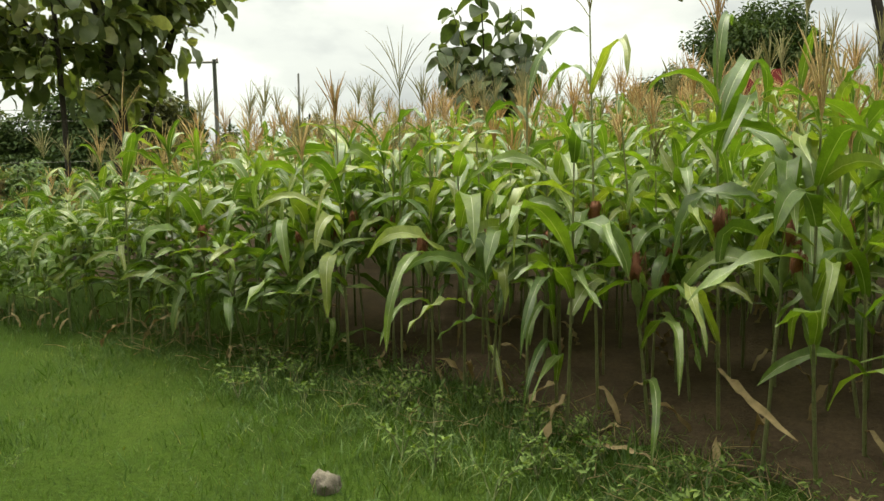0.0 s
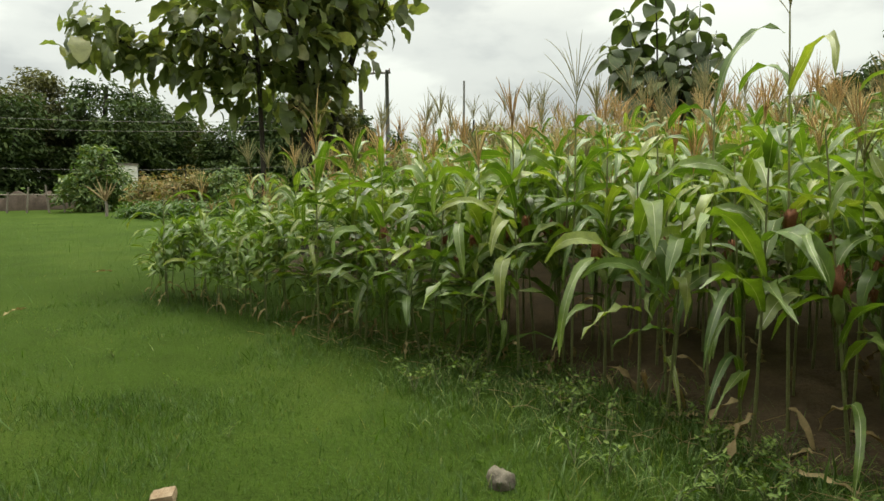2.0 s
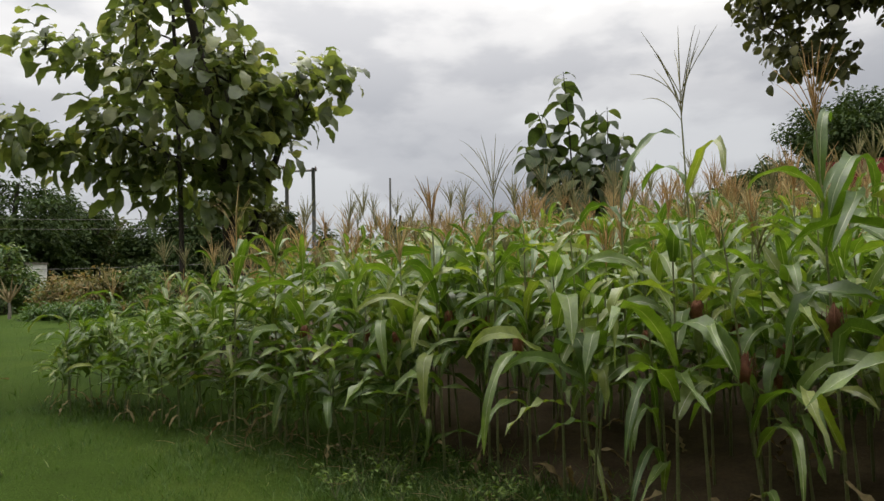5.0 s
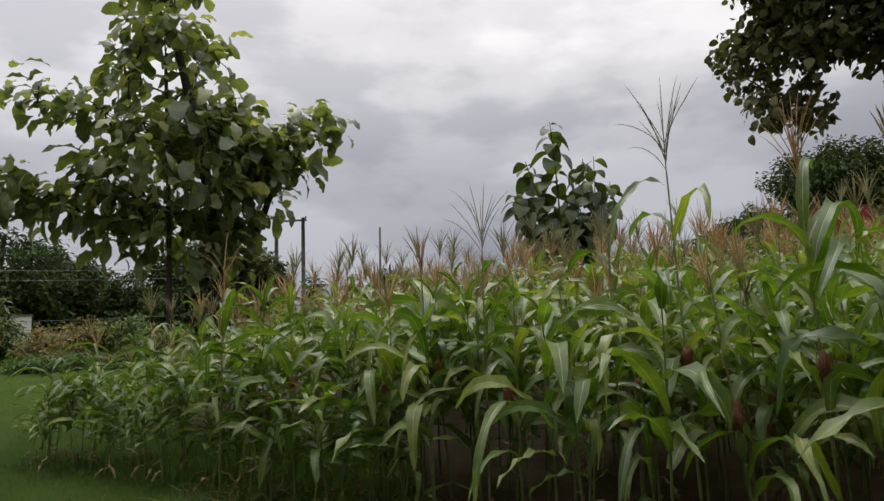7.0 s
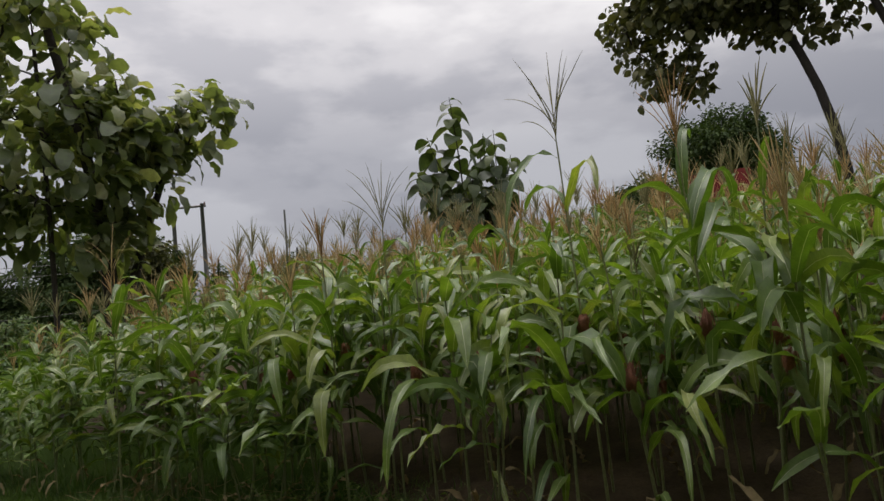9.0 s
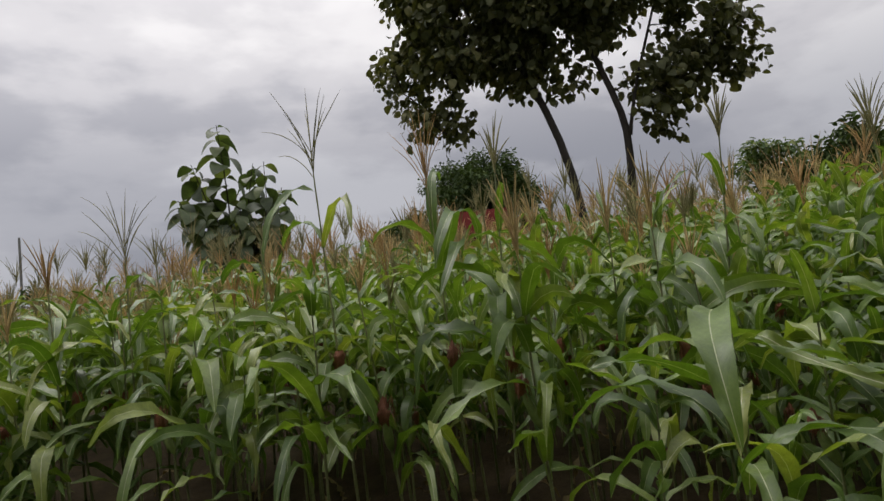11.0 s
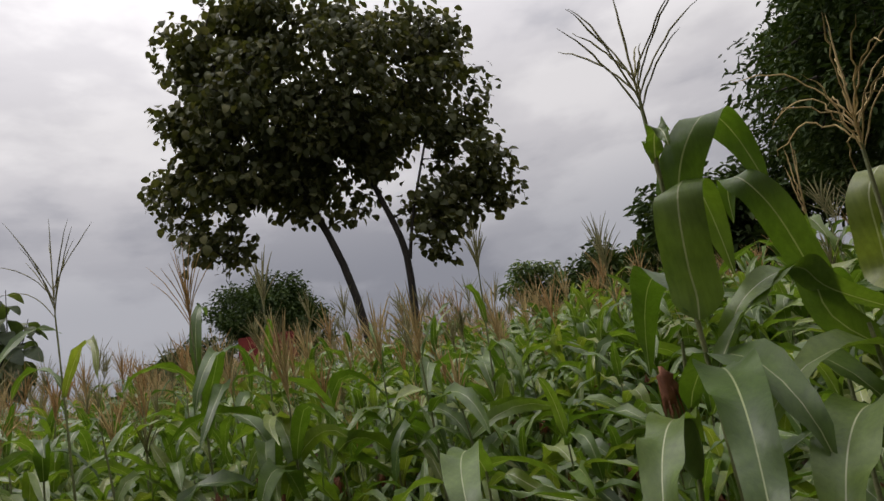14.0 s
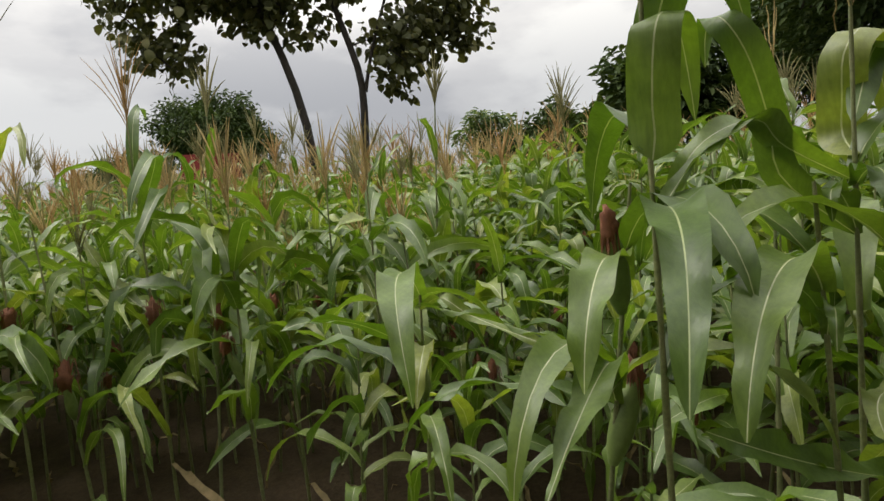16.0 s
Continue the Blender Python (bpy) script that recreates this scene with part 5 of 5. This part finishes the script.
def plant_field():
    r = np.random.default_rng(17)
    tall_at = np.array([polar(az, d)[:2] for az, d in TALL_ONES])
    p = sow()
    p = p[np.linalg.norm(p[:, None] - tall_at[None], axis=2).min(1) > 0.16]
    p = np.concatenate([tall_at, p])
    x, y = p[:, 0], p[:, 1]
    far = np.hypot(x, y)
    order = np.argsort(far)
    tall = crop_height(x, y)
    g = ground_height(x, y)
    deep = edge_distance(x, y)
    with_tassel = r.uniform(0, 1, len(p)) < np.interp(far, [3.0, 4.6, 7.0], [0.15, 0.5, 0.96]) * np.where(deep < 0.8, 0.7, 1) * np.where(np.degrees(np.arctan2(x, y)) > 46, 0.45, 1)
    with_tassel[: len(TALL_ONES)] = True
    made = [None] * (2 * N_KIND)
    stuff = []
    for n, i in enumerate(order):
        kind = int(r.integers(0, N_KIND)) + (0 if with_tassel[i] else N_KIND)
        size = tall[i] * r.uniform(0.82, 1.13)
        size = (0.92, 0.92, r.uniform(1.08, 1.18)) if i < len(TALL_ONES) else (size, size, size)
        if far[i] < 2.5:
            size = tuple(0.84 * c for c in size)
        m = pose(x[i], y[i], g[i] - 0.01, r.normal(0, 2.5), r.normal(0, 2.5), r.uniform(0, 360)) @ Matrix.Diagonal((*size, 1))
        if n < 290:
            if made[kind] is None:
                made[kind] = plant_thing(KINDS[kind], TALL if kind < N_KIND else YOUNG, m)
            else:
                copy_thing(made[kind], pose(0, 0, 0)).matrix_basis = m
        else:
            stuff.append(moved((FLAT if far[i] < 6.5 else LIGHT)[kind], m))
    field = new("maize_field", quad_mesh("maize_field", joined(stuff), MAIZE))
    tagged(field, "dense green maize crop with straw-brown tassels", "maize", kind="stuff")


def plant_corner():
    """Low young plants where the field meets the lawn's corner."""
    r = np.random.default_rng(23)
    first = [None] * 4
    for a, b, n in ((FIELD[0], FIELD[1], 24), (FIELD[1], FIELD[2], 9), (FIELD[2], FIELD[3], 5)):
        along = (b - a) / np.linalg.norm(b - a)
        out = np.array([along[1], -along[0]])
        for k in range(n):
            p = a + (b - a) * (k + r.uniform(0, 1)) / n + out * r.uniform(-0.45, 0.22)
            size = r.uniform(0.42, 0.70)
            m = pose(p[0], p[1], float(ground_height(*p)) - 0.01, r.normal(0, 5), r.normal(0, 5), r.uniform(0, 360)) @ Matrix.Diagonal((size * 1.25, size * 1.25, size, 1))
            q = k % 4
            if first[q] is None:
                first[q] = plant_thing(KINDS[N_KIND + 2 * q], "low young maize plant among grass at the lawn", m)
            else:
                copy_thing(first[q], pose(0, 0, 0)).matrix_basis = m


plant_field()
plant_corner()


# ---- lawn and small things ----
def build_grass():
    r = np.random.default_rng(3)
    s = np.array([0, 0.5, 1.0])
    w = np.array([0.030, 0.024, 0.004])
    z = np.array([0, -0.03, -0.16])
    tpl = (np.stack([np.stack([s, w, z], -1), np.stack([s, -w, z], -1)], 1).reshape(-1, 3), np.array([(0, 1, 3, 2), (2, 3, 5, 4)]), np.zeros(2, int))
    out = []
    for n, near, far, low, high in ((70000, 1.6, 5.0, 0.02, 0.065), (60000, 4.5, 9.0, 0.025, 0.07), (42000, 8.5, 28.0, 0.045, 0.10)):
        rad = np.sqrt(r.uniform(near**2, far**2, n))
        az = np.radians(r.uniform(-66, 50, n))
        x, y = rad * np.sin(az), rad * np.cos(az)
        e = edge_distance(x, y)
        ins = inside_field(x, y)
        keep = ~ins | ((e < soil_inset(x) + 0.25) & (r.uniform(0, 1, n) < 0.6))
        x, y, e = x[keep], y[keep], e[keep]
        clump = np.array([noise.noise(Vector((a * 1.3, b * 1.3, 0))) for a, b in zip(x, y)])
        size = r.uniform(low, high, len(x)) * (1 + 0.45 * clump) * (1 + 1.0 * np.exp(-e / 0.5))
        size = np.where(r.uniform(0, 1, len(x)) < 0.006, size * 2.4, size)
        place = np.stack([x, y, ground_height(x, y) - 0.012 + 0.010 * clump], -1)
        out.append(scatter(tpl, place, r.uniform(0, 6.28, len(x)), np.radians(r.uniform(35, 88, len(x))), r.normal(0, 0.5, len(x)), size))
    tagged(new("lawn_grass", quad_mesh("lawn_grass", joined(out), [M_GRASS])), "short green grass with longer tufts along the crop", "grass", kind="stuff")


def build_weeds():
    r = np.random.default_rng(4)
    spots = [(-1.25, 4.4), (-1.05, 4.55), (-1.4, 4.3), (0.2, 3.95), (0.45, 3.5), (-0.3, 4.2), (0.75, 3.2), (1.1, 2.95), (0.6, 3.0), (-0.6, 4.7), (0.3, 3.2), (1.3, 2.6), (0.95, 2.6), (-2.4, 5.4), (-0.1, 3.7), (-4.08, 4.57), (-3.09, 4.0), (-2.2, 3.23), (-5.1, 5.0)]
    for a, b in zip(FIELD[2:8], FIELD[3:9]):
        along = (b - a) / np.linalg.norm(b - a)
        for k in range(4):
            p = a + (b - a) * r.uniform(0, 1) + np.array([along[1], -along[0]]) * r.uniform(-0.15, 0.85)
            spots.append((float(p[0]), float(p[1])))
    for k, (x, y) in enumerate(spots):
        weed = tagged(new("weed"), "small leafy green weed at the crop's edge", "weed", "weeds along the crop")
        stems, n = [], int(r.integers(4, 7))
        ends = []
        for j in range(n):
            a, ln = r.uniform(0, 6.28), r.uniform(0.10, 0.24)
            p = np.array([(0, 0, 0), (0.25 * ln * np.cos(a), 0.25 * ln * np.sin(a), 0.6 * ln), (0.7 * ln * np.cos(a), 0.7 * ln * np.sin(a), ln)])
            stems.append(tube(p, [0.003, 0.0025, 0.0015], 4))
            ends += [p[1], p[2], (p[1] + p[2]) / 2]
        tagged(part_of("stem", joined(stems), [M_TWIG], weed), kind="stuff")
        e = np.array(ends)
        data = leafy(e, (0, 0, 0), 3, 0.040, 400 + k, "small", (-30, 50), 0.014)
        tagged(part_of("foliage", scatter(*data), [M_WEED], weed), kind="stuff")
        weed.matrix_basis = pose(x, y, float(ground_height(x, y)), 0, 0, r.uniform(0, 360)) @ Matrix.Scale(0.45 if x < -2 else 1.0, 4)


def build_verge():
    """Longer arching grass in loose tufts where the mower does not reach, along the crop."""
    r = np.random.default_rng(41)
    s = np.array([0, 0.3, 0.6, 0.85, 1.0])
    w = np.array([0.020, 0.019, 0.015, 0.009, 0.002])
    z = 0.10 * np.sin(np.pi * s) - 0.42 * s**2.2
    tpl = (np.stack([np.stack([s, w, z], -1), np.stack([s, -w, z], -1)], 1).reshape(-1, 3), np.array([(2 * k, 2 * k + 1, 2 * k + 3, 2 * k + 2) for k in range(4)]), np.zeros(4, int))
    place, size = [], []
    for a, b in zip(FIELD[1:9], FIELD[2:10]):
        along = (b - a) / np.linalg.norm(b - a)
        out = np.array([along[1], -along[0]])
        out = out if out @ (-b) > 0 else -out
        for k in range(int(290 * np.linalg.norm(b - a))):
            p = a + (b - a) * r.uniform(0, 1) + out * max(-0.45, r.normal(0.24, 0.44))
            tuft = r.uniform(0.05, 0.15) * (0.55 if p[0] < -1.6 else 1.0)
            for j in range(int(r.integers(4, 10))):
                c = p + r.normal(0, 0.035, 2)
                place.append((c[0], c[1], float(ground_height(*c)) - 0.005))
                size.append(tuft * r.uniform(0.6, 1.3))
    n = len(place)
    geo = scatter(tpl, np.array(place), r.uniform(0, 6.28, n), np.radians(r.uniform(40, 88, n)), r.normal(0, 0.4, n), np.array(size))
    tagged(new("verge_grass", quad_mesh("verge_grass", geo, [M_VERGE])), "longer uncut grass in tufts along the maize", "grass", kind="stuff")


def build_stones():
    for k, (x, y, rad) in enumerate([(-0.59, 3.0, 0.07), (0.15, 2.55, 0.03), (-0.85, 2.7, 0.025)]):
        st = new("stone", quad_mesh("stone", rough_ball(rad, 0.8, 33 + k, amount=0.55), [M_STONE]))
        st.matrix_basis = pose(x, y, rad * 0.2, 66, 15, 40 * k)
        tagged(st, "rough pale brown stone lying in the grass", "stone", "stones in the grass")


def build_brick():
    """Half a broken brick, its edges worn."""
    v = []
    n = 5
    for face in range(6):
        for i in range(n):
            for k in range(n):
                a, b = 2 * i / (n - 1) - 1, 2 * k / (n - 1) - 1
                p = [(1, a, b), (-1, b, a), (b, 1, a), (a, -1, b), (a, b, 1), (b, a, -1)][face]
                q = Vector(p)
                q = q.lerp(q.normalized() * 1.25, 0.22) * (1 + 0.10 * noise.noise(q * 1.6 + Vector((5, 2, 9))))
                v.append((q.x * 0.052, q.y * 0.045, q.z * 0.030))
    f = np.array([(m * n * n + i * n + k, m * n * n + (i + 1) * n + k, m * n * n + (i + 1) * n + k + 1, m * n * n + i * n + k + 1) for m in range(6) for i in range(n - 1) for k in range(n - 1)])
    ob = new("brick_piece", quad_mesh("brick_piece", (np.array(v), f, np.zeros(len(f), int)), [M_BRICK]))
    ob.matrix_basis = pose(-2.06, 2.46, 0.02, 4, -6, 25)
    tagged(ob, "broken half of a pale weathered clay brick in the grass", "brick")


def build_litter():
    """Dry leaves and stalks that lie along the crop's edge."""
    r = np.random.default_rng(6)
    spots = [(0.80, 3.52, 20), (1.25, 3.05, 70), (1.0, 3.15, 140), (0.25, 4.0, 10), (-0.6, 4.75, 60), (-0.05, 4.45, 100), (1.55, 2.6, 30), (1.45, 2.2, 80), (-1.7, 5.35, 0), (0.5, 3.75, 45), (-7.9, 8.7, 30), (-6.3, 5.6, 110), (-6.2, 5.0, 70)]
    for k, (x, y, a) in enumerate(spots):
        geo = blade((0, 0, 0.03), 0, r.uniform(0.22, 0.42), r.uniform(0.03, 0.05), 12, -10, 1, r.uniform(-60, 60), 0.012, 500 + k, 6, 6, side=r.uniform(-40, 40))
        ob = new("fallen_leaf", quad_mesh("fallen_leaf", geo, MAIZE))
        ob.matrix_basis = pose(x, y, float(ground_height(x, y)) + 0.01, 0, 0, a)
        tagged(ob, "dry pale maize leaf fallen on the soil", "fallen leaf", "fallen leaves along the crop")


def build_straw():
    """Broken straws and bits of stalk strewn along the crop's edge."""
    r = np.random.default_rng(12)
    out = []
    for a, b in zip(FIELD[1:9], FIELD[2:10]):
        for k in range(60):
            p = a + (b - a) * r.uniform(0, 1) + r.normal(0, 0.24, 2) + (0.0, -0.02)
            h, ln = r.uniform(0, 6.28), r.uniform(0.06, 0.26)
            z = float(ground_height(*p)) + 0.02
            tip = (p[0] + ln * np.cos(h), p[1] + ln * np.sin(h), z + r.uniform(0.0, 0.10))
            mid = ((p[0] + tip[0]) / 2 + r.normal(0, 0.012), (p[1] + tip[1]) / 2 + r.normal(0, 0.012), z + 0.03)
            out.append(tube([(p[0], p[1], z), mid, tip], [0.0028, 0.0024, 0.0012], 4))
    tagged(new("straw_litter", quad_mesh("straw_litter", joined(out), [M_DRY])), "pale broken straws strewn along the crop edge", "straw", kind="stuff")


def build_path():
    """A strip of bare stony earth along the lawn's near side."""
    r = np.random.default_rng(31)
    a, b = np.array(PATH_EDGE[0]), np.array(PATH_EDGE[1])
    along = (b - a) / np.linalg.norm(b - a)
    out = np.array([along[1], -along[0]])
    n, m = 380, 22
    v = []
    for i in range(n):
        c = a + along * (-14 + 23 * i / (n - 1))
        wob = 0.10 * noise.noise(Vector((i * 0.21, 0, 5))) + 0.04 * noise.noise(Vector((i * 0.9, 0, 8)))
        for k in range(m):
            w = 1.3 * k / (m - 1)
            p = c + out * (w + wob)
            z = -0.03 + 0.055 * float(smooth_step(0.0, 0.14, w) * smooth_step(0.0, 0.14, 1.3 - w)) + 0.022 * noise.noise(Vector((p[0] * 7, p[1] * 7, 2))) + 0.010 * noise.noise(Vector((p[0] * 22, p[1] * 22, 4)))
            v.append((p[0], p[1], float(ground_height(p[0], p[1])) + z))
    f = np.array([(i * m + k, (i + 1) * m + k, (i + 1) * m + k + 1, i * m + k + 1) for i in range(n - 1) for k in range(m - 1)])
    tagged(new("path", quad_mesh("path", (np.array(v), f, np.zeros(len(f), int)), [M_PATH])), "bare brown stony earth path beside the lawn", "path", kind="structure")


def build_screen_wall():
    """Plain plastered wall, added out of view past the path to block sky light."""
    a, b = np.array(PATH_EDGE[0]), np.array(PATH_EDGE[1])
    along = (b - a) / np.linalg.norm(b - a)
    out = np.array([along[1], -along[0]])
    c = a + along * float((np.zeros(2) - a) @ along) + out * 1.75
    turn = math.degrees(math.atan2(along[1], along[0]))
    ob = new("wall_house", quad_mesh("wall_house", joined([box(-7.5, -0.23, -0.2, 9.0, 0.0, 6.8)]), [M_PLASTER], False))
    ob.matrix_basis = pose(c[0], c[1], 0, 0, 0, turn)
    tagged(ob, "plain plastered wall added unseen along the earth path to shade the crop", "wall", kind="structure")


PATH_EDGE = [(-4.05, 2.93), (-3.05, 2.26)]
build_path()
build_screen_wall()
build_straw()
build_grass()
build_verge()
build_weeds()
build_stones()
build_brick()
build_litter()
